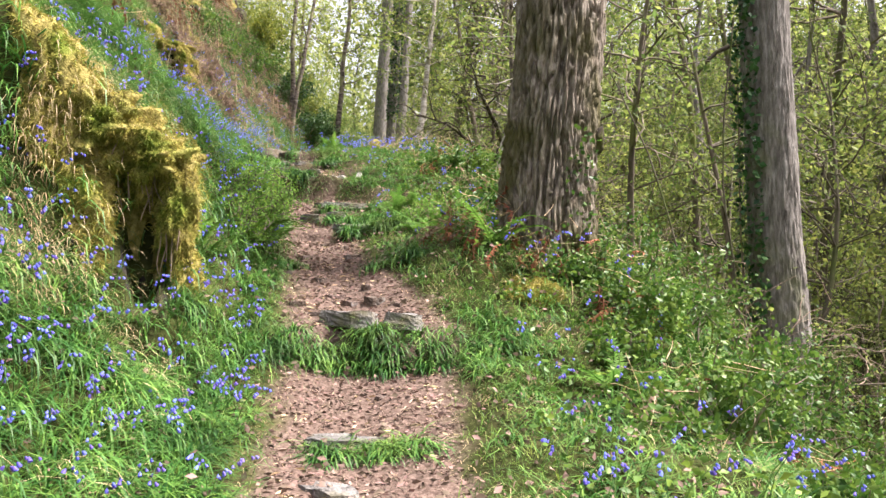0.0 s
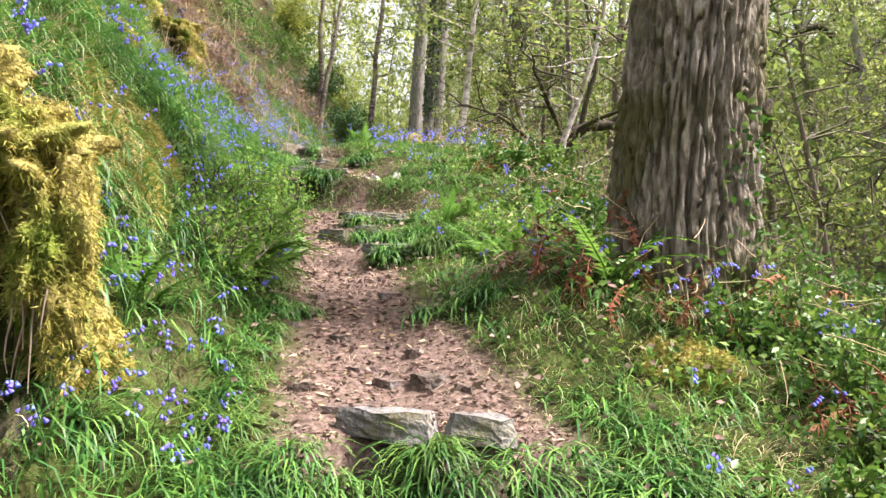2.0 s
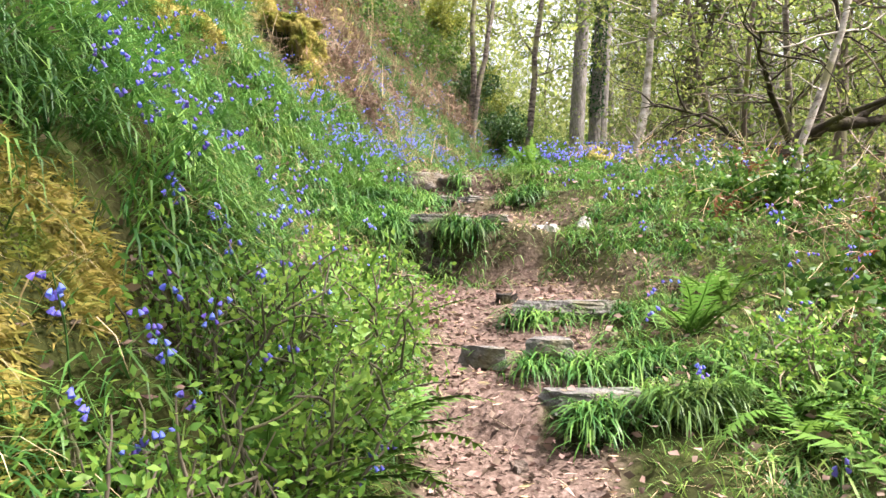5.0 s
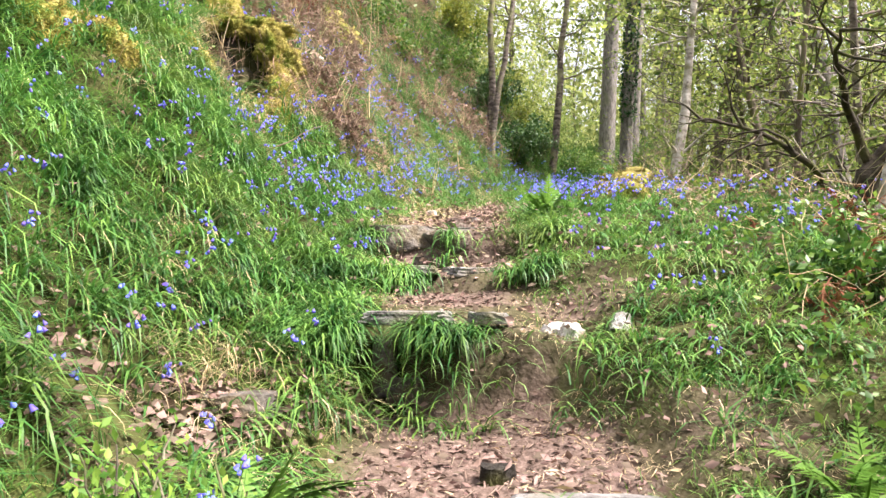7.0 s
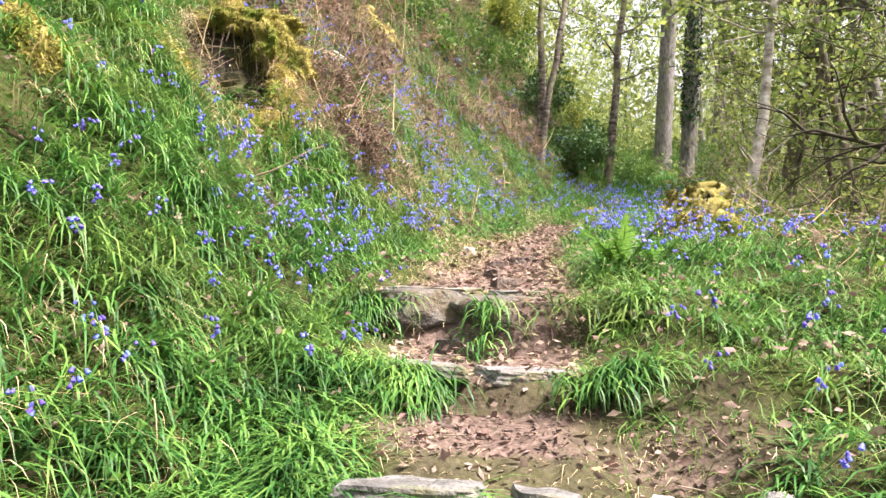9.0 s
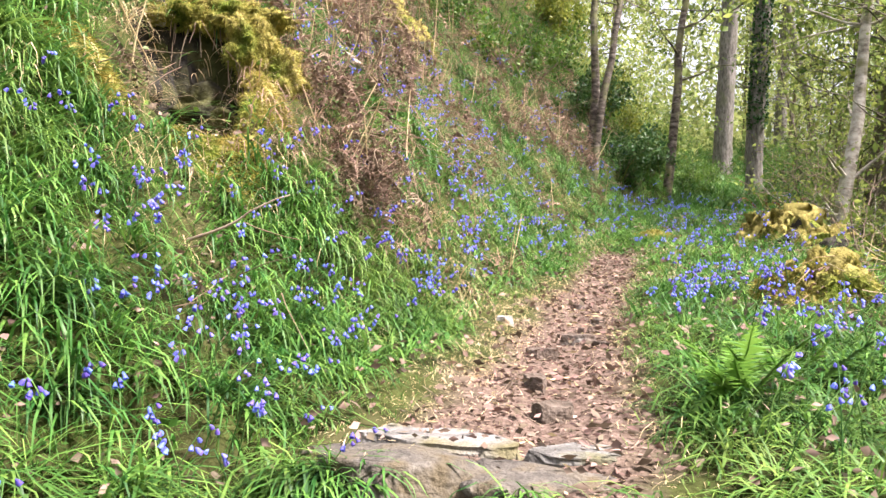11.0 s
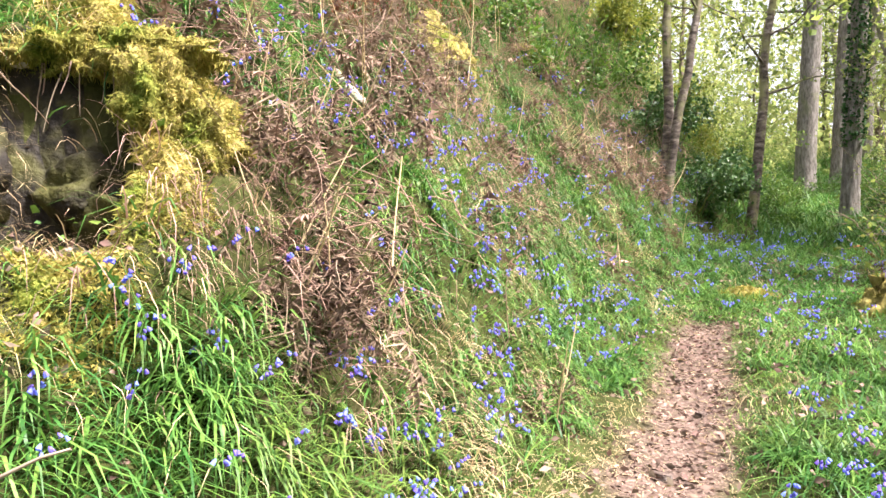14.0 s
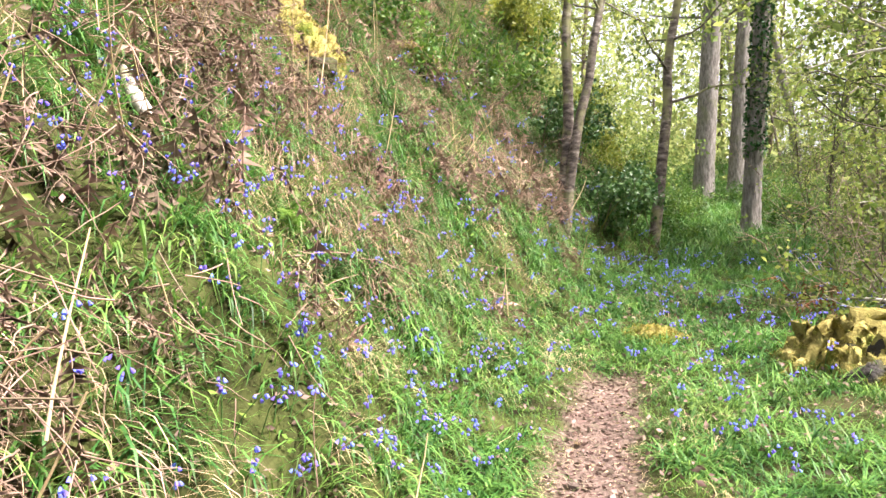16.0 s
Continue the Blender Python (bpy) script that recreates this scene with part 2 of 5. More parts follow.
    me.validate()
    if mat:
        me.materials.append(mat)
    return me


def part(name, me, parent, label=""):
    ob = new(name, me)
    ob.parent = parent
    return tagged(ob, label)


def spray(name, me, parent):
    """A joined mass of twigs or shoots too fine to pick apart."""
    return tagged(part(name, me, parent), kind="stuff")


def thing(name, at, label, category, group="", kind=""):
    ob = new(name)
    ob.location = at
    return tagged(ob, label, category, group, kind)


def stuff(name, me, label, category):
    return tagged(new(name, me), label, category, kind="stuff")


def lerp(y, ys, vs):
    return np.interp(y, ys, vs)


def rot_noise(x, y, s, seed=0.0):
    """Cheap smooth 2-D variation from sines, for arrays."""
    a = np.sin(x * s * 1.7 + 3.1 * seed + 1.3 * np.sin(y * s * 1.1 + seed)) * np.cos(y * s * 1.9 + 1.7 * seed)
    b = np.sin(x * s * 4.1 - y * s * 3.3 + seed * 2.2) * np.cos(y * s * 4.7 + x * s * 1.3 + seed)
    return 0.65 * a + 0.35 * b


# ---- the lie of the land ----
PY = [-30, 0, 3.6, 4.3, 5.5, 5.72, 5.84, 6.5, 7.2, 7.8, 8.6, 8.84, 8.92, 9.4, 10.0, 10.4, 10.95, 11.04, 11.12, 11.38, 11.46, 12.0, 12.1, 12.66, 12.8, 15.0, 16.9, 20.7, 28.6, 42.8, 56, 110, 400]
PZ = [-3.5, 0.0, 0.35, 0.43, 0.68, 0.72, 0.96, 1.13, 1.33, 1.48, 1.63, 1.66, 1.78, 1.92, 2.07, 2.15, 2.25, 2.27, 2.64, 2.70, 2.73, 2.80, 2.91, 2.94, 3.17, 3.36, 3.56, 3.92, 5.05, 7.0, 9.8, 17, 40]
CY = [-30, 0, 3.6, 5.8, 7.8, 9.4, 10.5, 11.05, 11.3, 12.7, 15.0, 17.0, 20.7, 24, 28, 36, 43, 60]
CX = [0.2, 0.1, 0.0, 0.05, -0.38, -0.55, -0.62, -0.82, -0.92, -1.22, -1.40, -1.46, -1.56, -0.45, 0.2, 0.3, 0.3, 0.9]
CW = [0.5, 0.52, 0.52, 0.62, 0.38, 0.42, 0.62, 0.42, 0.36, 0.46, 0.31, 0.27, 0.26, 0.25, 0.25, 0.25, 0.4, 0.5]
LY = [-30, 0, 3.5, 4.65, 4.95, 6.5, 8.3, 9.2, 10.4, 11.5, 13.0, 14.2, 15.2, 16.2, 17.3, 18.5, 20.0, 21.6, 23, 24, 25.5, 28, 32, 43, 60]
LX = [-0.9, -0.9, -0.9, -0.9, -0.88, -0.9, -0.92, -1.1, -1.45, -1.75, -2.05, -2.15, -2.1, -2.05, -2.05, -2.1, -2.1, -2.05, -1.9, -1.8, -1.75, -0.95, -1.6, -3.0, -4]
LS = [1.3, 1.3, 1.25, 1.3, 2.5, 1.9, 1.7, 1.2, 0.8, 0.85, 0.95, 1.1, 1.5, 1.65, 1.5, 1.3, 1.35, 1.55, 1.6, 1.6, 1.6, 1.5, 1.5, 1.0, 0.9]
UY, US = [-30, 14, 18, 24, 28, 32, 45, 60], [0.98, 1.0, 1.0, 1.1, 1.35, 1.55, 1.4, 1.0]
RY = [-30, 0, 6, 7.5, 10, 13.5, 16, 22, 30, 43, 60]
RX = [1.2, 1.4, 1.9, 2.3, 1.2, 1.3, 0.5, 0.5, 1.6, 3.0, 4.0]


# hollows cut into the bank: x, y, way the mouth faces, depth, half width, floor height
HOLLOWS = ((-1.32, 4.95, 0.25, -0.97, 0.24, 0.07, 1.08), (-3.62, 14.72, 0.66, -0.75, 0.22, 0.24, 4.42))


def land(x, y):
    x, y = np.asarray(x, float), np.asarray(y, float)
    # step fronts wander a little across the path
    wob = 0.05 * np.sin(x * 5.0 + y) + 0.03 * np.sin(x * 11.0)
    zp_sharp = np.interp(y + np.where((y > 4) & (y < 14), wob, 0), PY, PZ)
    zs = 0
    for k in (-0.8, -0.4, 0.0, 0.4, 0.8):
        zs = zs + np.interp(y + k, PY, PZ) / 5
    cx, cw = lerp(y, CY, CX), lerp(y, CY, CW)
    d = np.clip((np.abs(x - cx) - cw * 0.8) / 0.4, 0, 1)
    zp = zp_sharp * (1 - d) + zs * d
    lx, ls = lerp(y, LY, LX), lerp(y, LY, LS)
    dl = np.maximum(lx - x, 0)
    foot = dl * dl / (dl + 0.14)
    bank = ls * np.minimum(foot, 0.75) + lerp(y, UY, US) * np.maximum(foot - 0.75, 0)
    bank = np.where(bank > 9, 9 + (bank - 9) * 0.35, bank)
    bank = np.minimum(bank, 34 + 0.02 * bank)
    rx = lerp(y, RY, RX)
    dr = np.maximum(x - rx, 0)
    fall = np.maximum(-1.0 * dr * dr / (dr + 0.4), -7.5)
    far = np.maximum(x - 26, 0) * 0.62
    far = np.minimum(far, 30 + 0.02 * far)
    # hummocks
    off = np.clip((np.abs(x - cx) - cw) / 0.5, 0, 1)
    hum = (0.06 + 0.07 * np.clip(dl, 0, 2)) * rot_noise(x, y, 1.5, 1) * off + 0.05 * np.clip(dl, 0, 1) * rot_noise(x, y, 3.1, 11) + 0.03 * rot_noise(x, y, 4.2, 2) * off
    grit = 0.016 * rot_noise(x, y, 7, 3) + 0.012 * rot_noise(x, y, 19, 4)
    mound = 0.30 * np.exp(-(((x - 1.25) / 0.75) ** 2 + ((y - 7.35) / 0.9) ** 2))
    mound = mound + 0.1 * np.exp(-(((x - 0.4) / 0.4) ** 2 + ((y - 21.1) / 0.5) ** 2))
    for hx, hy, wx, wy, dep in ((-1.22, 11.12, 0.08, 0.12, 0.25), (-0.38, 11.42, 0.2, 0.25, 0.13)):
        mound = mound - dep * np.exp(-(((x - hx) / wx) ** 2 + ((y - hy) / wy) ** 2))
    tread = -0.05 * np.clip(1 - np.abs(x - cx) / (cw + 0.1), 0, 1)
    lift = 0.06 * np.clip((np.abs(x - cx) - cw) / 0.25, 0, 1) * (dl <= 0.3)
    near = np.clip((70 - np.abs(y)) / 30, 0, 1) * np.clip((40 - np.abs(x)) / 20, 0, 1)
    z = zp + bank + fall + far + (hum + grit + mound + tread + lift) * near
    for hx, hy, ux, uy, deep, half, floor in HOLLOWS:
        u, v = (x - hx) * ux + (y - hy) * uy, np.abs((x - hx) * uy - (y - hy) * ux)
        z = np.minimum(z, floor + 7 * np.maximum(-u - deep, 0) + 7 * np.maximum(v - half, 0) + 2.5 * np.maximum(u - 0.5, 0) + 0.05 * rot_noise(x, y, 9, 31))
    return z


def path_mask(x, y):
    cx, cw = lerp(y, CY, CX), lerp(y, CY, CW)
    edge = 0.10 * rot_noise(x, y, 3.0, 5) + 0.05 * rot_noise(x, y, 9.0, 6)
    m = np.clip((cw + edge - np.abs(x - cx)) / 0.16 + 0.4, 0, 1)
    riser = ((y > 11.0) & (y < 11.5)) | ((y > 11.9) & (y < 12.06)) | ((y > 8.72) & (y < 8.9) & (x > cx + 0.1))
    worn = np.exp(-(((x + 0.35) / 0.28) ** 2 + ((y - 11.4) / 0.42) ** 2)) + 0.6 * np.exp(-(((x - 0.25) / 0.35) ** 2 + ((y - 10.55) / 0.3) ** 2))
    m = np.maximum(m, np.clip(worn, 0, 1))
    return np.where(riser, 0.35 * m, m) * np.clip((21.2 - y) / 0.8, 0, 1)


def axis_steps(lo, hi, step, reach):
    core = np.arange(lo, hi + step / 2, step)
    out, s, v = [], step, hi
    while v < reach:
        s *= 1.22
        v += s
        out.append(v)
    inn, s, v = [], step, lo
    while v > -reach:
        s *= 1.22
        v -= s
        inn.append(v)
    return np.concatenate([inn[::-1], core, out])


def build_ground():
    xs, ys = axis_steps(-4.6, 3.2, 0.05, 700), axis_steps(-0.5, 23.0, 0.05, 900)
    X, Y = np.meshgrid(xs, ys)
    Z = land(X, Y)
    nx, ny = len(xs), len(ys)
    i = (np.arange(ny - 1)[:, None] * nx + np.arange(nx - 1)[None]).ravel()
    me = mesh_from("ground", np.stack([X, Y, Z], -1).reshape(-1, 3), np.stack([i, i + 1, i + 1 + nx, i + nx], 1), mat=G["ground"], smooth=True)
    at = me.attributes.new("trodden", "FLOAT", "POINT")
    at.data.foreach_set("value", path_mask(X, Y).ravel().astype(np.float32))
    return tagged(new("ground", me), "wooded hillside with a trodden brown earth path and low steps", "ground", kind="structure")


build_ground()
RNG = np.random.default_rng(7)


def tufts(n, xr, yr, keep, per, length, width, droop, spread=0.05, follow=0.5, rng=None):
    """Bases, headings and sizes of blades growing in tufts where keep(x, y) allows."""
    rng = rng or RNG
    x, y = rng.uniform(*xr, n), rng.uniform(*yr, n)
    k = rng.random(n) < keep(x, y)
    x, y = x[k], y[k]
    size = rng.uniform(0.65, 1.25, len(x))
    x, y, size = np.repeat(x, per), np.repeat(y, per), np.repeat(size, per)
    m = len(x)
    x, y = x + rng.normal(0, spread, m), y + rng.normal(0, spread, m)
    z = land(x, y)
    e = 0.05
    gx, gy = (land(x + e, y) - z) / e, (land(x, y + e) - z) / e
    g = np.hypot(gx, gy) + 1e-6
    steep = np.clip(g, 0, 1.5) * follow
    a = rng.uniform(0, 2 * np.pi, m)
    hx, hy = np.cos(a) - gx / g * steep, np.sin(a) - gy / g * steep
    h = np.hypot(hx, hy) + 1e-6
    return np.stack([x, y, z - 0.015], 1), np.stack([hx / h, hy / h], 1), rng.uniform(*length, m) * size, rng.uniform(*width, m), rng.uniform(*droop, m)


def blade_mesh(name, base, head, ln, wd, dr, mat, segs=3):
    """Arching strap leaves: each rises, leans out along its heading and droops at the tip."""
    n = len(base)
    rows = []
    side = np.stack([-head[:, 1], head[:, 0], np.zeros(n)], 1)
    tilt = np.random.default_rng(n).uniform(0.15, 0.6, n)
    for j in range(segs + 1):
        t = j / segs
        ang = (np.pi / 2 - tilt) - dr * t
        if j == 0:
            c = base.copy()
            run, up = np.zeros(n), np.zeros(n)
        else:
            st = ln / segs
            run = run + np.cos(ang) * st
            up = up + np.sin(ang) * st
            c = base + np.stack([head[:, 0] * run, head[:, 1] * run, up], 1)
        w = wd * (0.55 + 0.9 * t - 1.45 * t * t) if j < segs else wd * 0
        if j < segs:
            rows += [c - side * w[:, None], c + side * w[:, None]]
        else:
            rows += [c]
    k = 2 * segs + 1
    v = np.stack(rows, 1).reshape(-1, 3)
    o = np.arange(n)[:, None] * k
    q = np.concatenate([np.stack([o[:, 0] + 2 * j, o[:, 0] + 2 * j + 1, o[:, 0] + 2 * j + 3, o[:, 0] + 2 * j + 2], 1) for j in range(segs - 1)]) if segs > 1 else None
    t3 = np.stack([o[:, 0] + 2 * segs - 2, o[:, 0] + 2 * segs - 1, o[:, 0] + 2 * segs], 1)
    return mesh_from(name, v, q, t3, mat, smooth=True)


def leaf_cloud(centres, size, mat, name, rng, flat=0.0, long=1.6):
    """Many small pointed leaves, each a folded four-point blade at its own angle."""
    n = len(centres)
    u = rng.normal(size=(n, 3))
    u[:, 2] *= 1 - flat
    u /= np.linalg.norm(u, axis=1)[:, None]
    w = rng.normal(size=(n, 3))
    w -= (w * u).sum(1)[:, None] * u
    w /= np.linalg.norm(w, axis=1)[:, None]
    nn = np.cross(u, w)
    s = (size * rng.uniform(0.6, 1.35, n))[:, None]
    v = np.stack([centres - u * s * long / 2, centres + w * s * 0.42 + nn * s * 0.12, centres + u * s * long / 2, centres - w * s * 0.42 + nn * s * 0.12], 1).reshape(-1, 3)
    o = np.arange(n) * 4
    return mesh_from(name, v, None, np.concatenate([np.stack([o, o + 1, o + 2], 1), np.stack([o, o + 2, o + 3], 1)]), mat)


def tube(paths, sides=6):
    """Vertices and quads of tubes along polylines [(points, radii), ...]."""
    V, Q, base = [], [], 0
    for pts, rad in paths:
        pts = np.asarray(pts, float)
        rad = np.asarray(rad, float)
        d = np.gradient(pts, axis=0)
        d /= np.linalg.norm(d, axis=1)[:, None] + 1e-9
        ref = np.array([0, 1.0, 0]) if abs(d[0, 1]) < 0.8 else np.array([1.0, 0, 0])
        a = np.cross(d, ref)
        a /= np.linalg.norm(a, axis=1)[:, None] + 1e-9
        b = np.cross(d, a)
        th = np.arange(sides) * 2 * np.pi / sides
        ring = pts[:, None] + rad[:, None, None] * (np.cos(th)[None, :, None] * a[:, None] + np.sin(th)[None, :, None] * b[:, None])
        V.append(ring.reshape(-1, 3))
        m = len(pts)
        i = (np.arange(m - 1)[:, None] * sides + np.arange(sides)[None]).ravel()
        j = (np.arange(m - 1)[:, None] * sides + (np.arange(sides)[None] + 1) % sides).ravel()
        Q.append(np.stack([i, j, j + sides, i + sides], 1) + base)
        base += m * sides
    return np.concatenate(V), np.concatenate(Q)


def tube_mesh(name, paths, mat, sides=6):
    v, q = tube(paths, sides)
    return mesh_from(name, v, q, None, mat, smooth=True)


def wander(start, way, length, n, rng, bend=0.15, lift=0.0):
    """A crooked line from start along way."""
    p, d, out = np.array(start, float), np.array(way, float), []
    d /= np.linalg.norm(d)
    for k in range(n):
        out.append(p.copy())
        d = d + rng.normal(0, bend, 3) + np.array([0, 0, lift])
        d /= np.linalg.norm(d)
        p = p + d * length / (n - 1)
    return np.array(out), d


def bark_trunk(name, line, radii, mat, sides=72, rings=120, depth=0.035, freq=9.0, seed=0.0, flare=0.0, flare_h=0.5, rough=0.02):
    """A trunk along a line with vertical furrows in its surface and roots flaring at the foot."""
    line, radii = np.asarray(line, float), np.asarray(radii, float)
    t = np.linspace(0, 1, len(line))
    tt = np.linspace(0, 1, rings) ** 1.35
    c = np.stack([np.interp(tt, t, line[:, k]) for k in range(3)], 1)
    r = np.interp(tt, t, radii)
    th = np.arange(sides) * 2 * np.pi / sides
    V = np.zeros((rings, sides, 3))
    for i in range(rings):
        h = c[i, 2] - c[0, 2]
        fl = flare * math.exp(-h / flare_h)
        for j in range(sides):
            a = th[j]
            px, py = math.cos(a), math.sin(a)
            wa = 0.3 * noise.noise(Vector((px * 4, py * 4, h * 3.5 + seed)))
            f = noise.noise(Vector((px * freq * 0.5 + seed + wa, py * freq * 0.5 - wa, h * 1.3)))
            f2 = noise.noise(Vector((px * freq * 1.3, py * freq * 1.3 + seed, h * 8.0)))
            f3 = noise.noise(Vector((px * freq * 0.85 + seed * 2, py * freq * 0.85, h * 2.0 + f * 1.2)))
            lump = noise.noise(Vector((px * 1.1 + seed, py * 1.1, h * 0.7)))
            groove = math.exp(-(f / 0.075) ** 2) + 0.8 * math.exp(-(f3 / 0.065) ** 2)
            rr = r[i] * (1 + rough * 2 * lump) - depth * min(groove, 1.1) + depth * 0.5 * f2
            rr += fl * (0.6 + 0.4 * math.cos(a * 5 + seed))
            V[i, j] = (c[i, 0] + px * rr, c[i, 1] + py * rr, c[i, 2])
    i = (np.arange(rings - 1)[:, None] * sides + np.arange(sides)[None]).ravel()
    j = (np.arange(rings - 1)[:, None] * sides + (np.arange(sides)[None] + 1) % sides).ravel()
    return mesh_from(name, V.reshape(-1, 3), np.stack([i, j, j + sides, i + sides], 1), None, mat, smooth=True)


def lump_mesh(name, size, mat, seed, rough=0.25, flatten=0.0, sub=4, freq=1.3, crisp=0.0):
    """A boulder or cushion: a sphere pulled about by noise, flattened faces where crisp."""
    bm = bmesh.new()
    bmesh.ops.create_icosphere(bm, subdivisions=sub, radius=1.0)
    for v in bm.verts:
        p = v.co.copy()
        f = noise.fractal(p * freq + Vector((seed, seed * 2, -seed)), 1.0, 2.0, 4)
        f2 = noise.fractal(p * freq * 3.5 + Vector((seed, 0, seed)), 1.0, 2.0, 3)
        q = p * (1 + rough * f + rough * 0.35 * f2)
        if crisp:
            for k in range(5):
                ax = Vector((math.sin(seed * 3 + k * 2.1), math.cos(seed + k * 1.3), math.sin(k * 1.9 + seed))).normalized()
                lim = 0.72 + 0.1 * math.sin(seed + k)
                dd = q.dot(ax)
                if dd > lim:
                    q -= ax * (dd - lim) * crisp
        if q.z > 1 - flatten:
            q.z = 1 - flatten + (q.z - 1 + flatten) * 0.15
        v.co = Vector((q.x * size[0], q.y * size[1], q.z * size[2]))
    me = bpy.data.meshes.new(name)
    bm.to_mesh(me)
    bm.free()
    me.materials.append(mat)
    me.polygons.foreach_set("use_smooth", np.ones(len(me.polygons), bool))
    return me


def slate_mesh(name, size, mat, seed, taper=0.85, cuts=4):
    """An angular stone: a block with a broken outline, uneven layers and a nearly flat top."""
    rng = random.Random(seed)
    bm = bmesh.new()
    bmesh.ops.create_cube(bm, size=2.0)
    bmesh.ops.subdivide_edges(bm, edges=bm.edges[:], cuts=cuts, use_grid_fill=True)
    bites = [(rng.uniform(0, 6.28), rng.uniform(0.6, 0.85)) for _ in range(6)]
    for v in bm.verts:
        p = v.co.copy()
        a_, r = math.atan2(p.y, p.x), math.hypot(p.x, p.y)
        for ba, lim in bites:
            d = p.x * math.cos(ba) + p.y * math.sin(ba)
            if d > lim:
                p.x -= math.cos(ba) * (d - lim)
                p.y -= math.sin(ba) * (d - lim)
        layer = noise.noise(Vector((a_ * 1.5, p.z * 2.5, seed))) * 0.06 * min(r, 1)
        sc = (1 + layer) * (taper + (1 - taper) * (0.5 - 0.5 * p.z))
        z = p.z * (1 + 0.3 * noise.noise(Vector((p.x * 1.1, p.y * 1.1, seed)))) + 0.22 * noise.noise(Vector((p.x * 3, p.y * 3, seed + 4)))
        j = Vector((rng.uniform(-1, 1), rng.uniform(-1, 1), rng.uniform(-1, 1))) * 0.022
        v.co = Vector(((p.x * sc + j.x) * size[0] / 2, (p.y * sc + j.y) * size[1] / 2, (z + j.z) * size[2] / 2))
    me = bpy.data.meshes.new(name)
    bm.to_mesh(me)
    bm.free()
    me.materials.append(mat)
    return me


def on_land(x, y):
    return float(land(x, y))


# ---- large trees by the path ----
def ivy_on(trunk_line, radii, z0, z1, a0, a1, count, size, rng, out=0.03):
    """Leaf centres on a trunk's surface between two heights and two compass angles."""
    line = np.asarray(trunk_line, float)
    z = rng.uniform(z0, z1, count)
    a = rng.uniform(a0, a1, count)
    x = np.interp(z, line[:, 2], line[:, 0])
    y = np.interp(z, line[:, 2], line[:, 1])
    r = np.interp(z, line[:, 2], radii) + out * rng.uniform(0.3, 2.2, count)
    return np.stack([x + np.cos(a) * r, y + np.sin(a) * r, z], 1)


def big_oak():
    x, y = 1.68, 7.35
    z = on_land(x, y) - 0.25
    t = thing("tree", (x, y, z), "massive old tree with deeply furrowed grey-brown mossy bark", "tree")
    line = np.array([(0, 0, 0), (0.0, 0.0, 0.6), (0.05, 0, 1.5), (0.11, 0.02, 2.6), (0.2, 0.05, 5), (0.3, 0.1, 9.0), (0.5, 0.2, 14.0)])
    rad = np.array([0.44, 0.43, 0.42, 0.41, 0.38, 0.30, 0.09])
    part("trunk", bark_trunk("trunk", line, rad, G["bark"], 300, 380, 0.07, 15.0, 3.0, 0.10, 0.4, 0.06), t)
    rng = np.random.default_rng(3)
    knot = lump_mesh("burl", (0.06, 0.08, 0.13), G["mossbark"], 5.0, 0.5, 0, 3)
    k = part("burl", knot, t, "dark gnarled burl on the bark")
    k.location = (0.44, -0.12, 1.2)
    c = ivy_on(line, rad, 0.3, 1.3, -1.5, -0.7, 110, 0.04, rng, 0.04)
    part("ivy", leaf_cloud(c, 0.04, G["shrubleaf"], "ivy", rng, long=1.2), t, "dark green ivy climbing the trunk foot")
    for a in (0.3, 1.6, 3.0, 4.4, 5.5):
        p, d = wander((0.2, 0.05, 6 + a * 0.4), (math.cos(a), math.sin(a), 0.7), 4.0, 9, rng, 0.18)
        part("limb", tube_mesh("limb", [(p, np.linspace(0.14, 0.03, 9))], G["bark"], 8), t)


def ivy_tree():
    x, y = 5.40, 9.9
    z = on_land(x, y) - 0.6
    t = thing("tree", (x, y, z), "straight grey ridged trunk with dark ivy down one side", "tree")
    b = -0.45 - z
    line = np.array([(0.03, 0, 0), (0.0, 0, 1.0 + b), (-0.12, 0, 2.2 + b), (-0.27, 0, 4.5 + b), (-0.4, 0, 7 + b), (-0.5, 0.1, 11), (-0.6, 0.2, 16)])
    rad = np.array([0.37, 0.345, 0.325, 0.31, 0.29, 0.24, 0.08])
    part("trunk", bark_trunk("trunk", line, rad, G["greybark"], 130, 200, 0.026, 22.0, 8.0, 0.06, 0.5), t)
    rng = np.random.default_rng(4)
    c = ivy_on(line, rad, 1.2 + b, 7 + b, 2.7, 3.95, 950, 0.05, rng, 0.07)
    part("ivy", leaf_cloud(c, 0.075, G["ivy"], "ivy", rng, long=1.15), t, "glossy dark ivy leaves")
    for a in (3.0, 3.4, 3.9):
        v = wander((np.cos(a) * 0.34, np.sin(a) * 0.34, 0.4), (-0.05, 0, 1), 6.5, 20, rng, 0.05)[0]
        part("vine", tube_mesh("vine", [(v, np.linspace(0.02, 0.01, 20))], G["stembark"], 6), t)



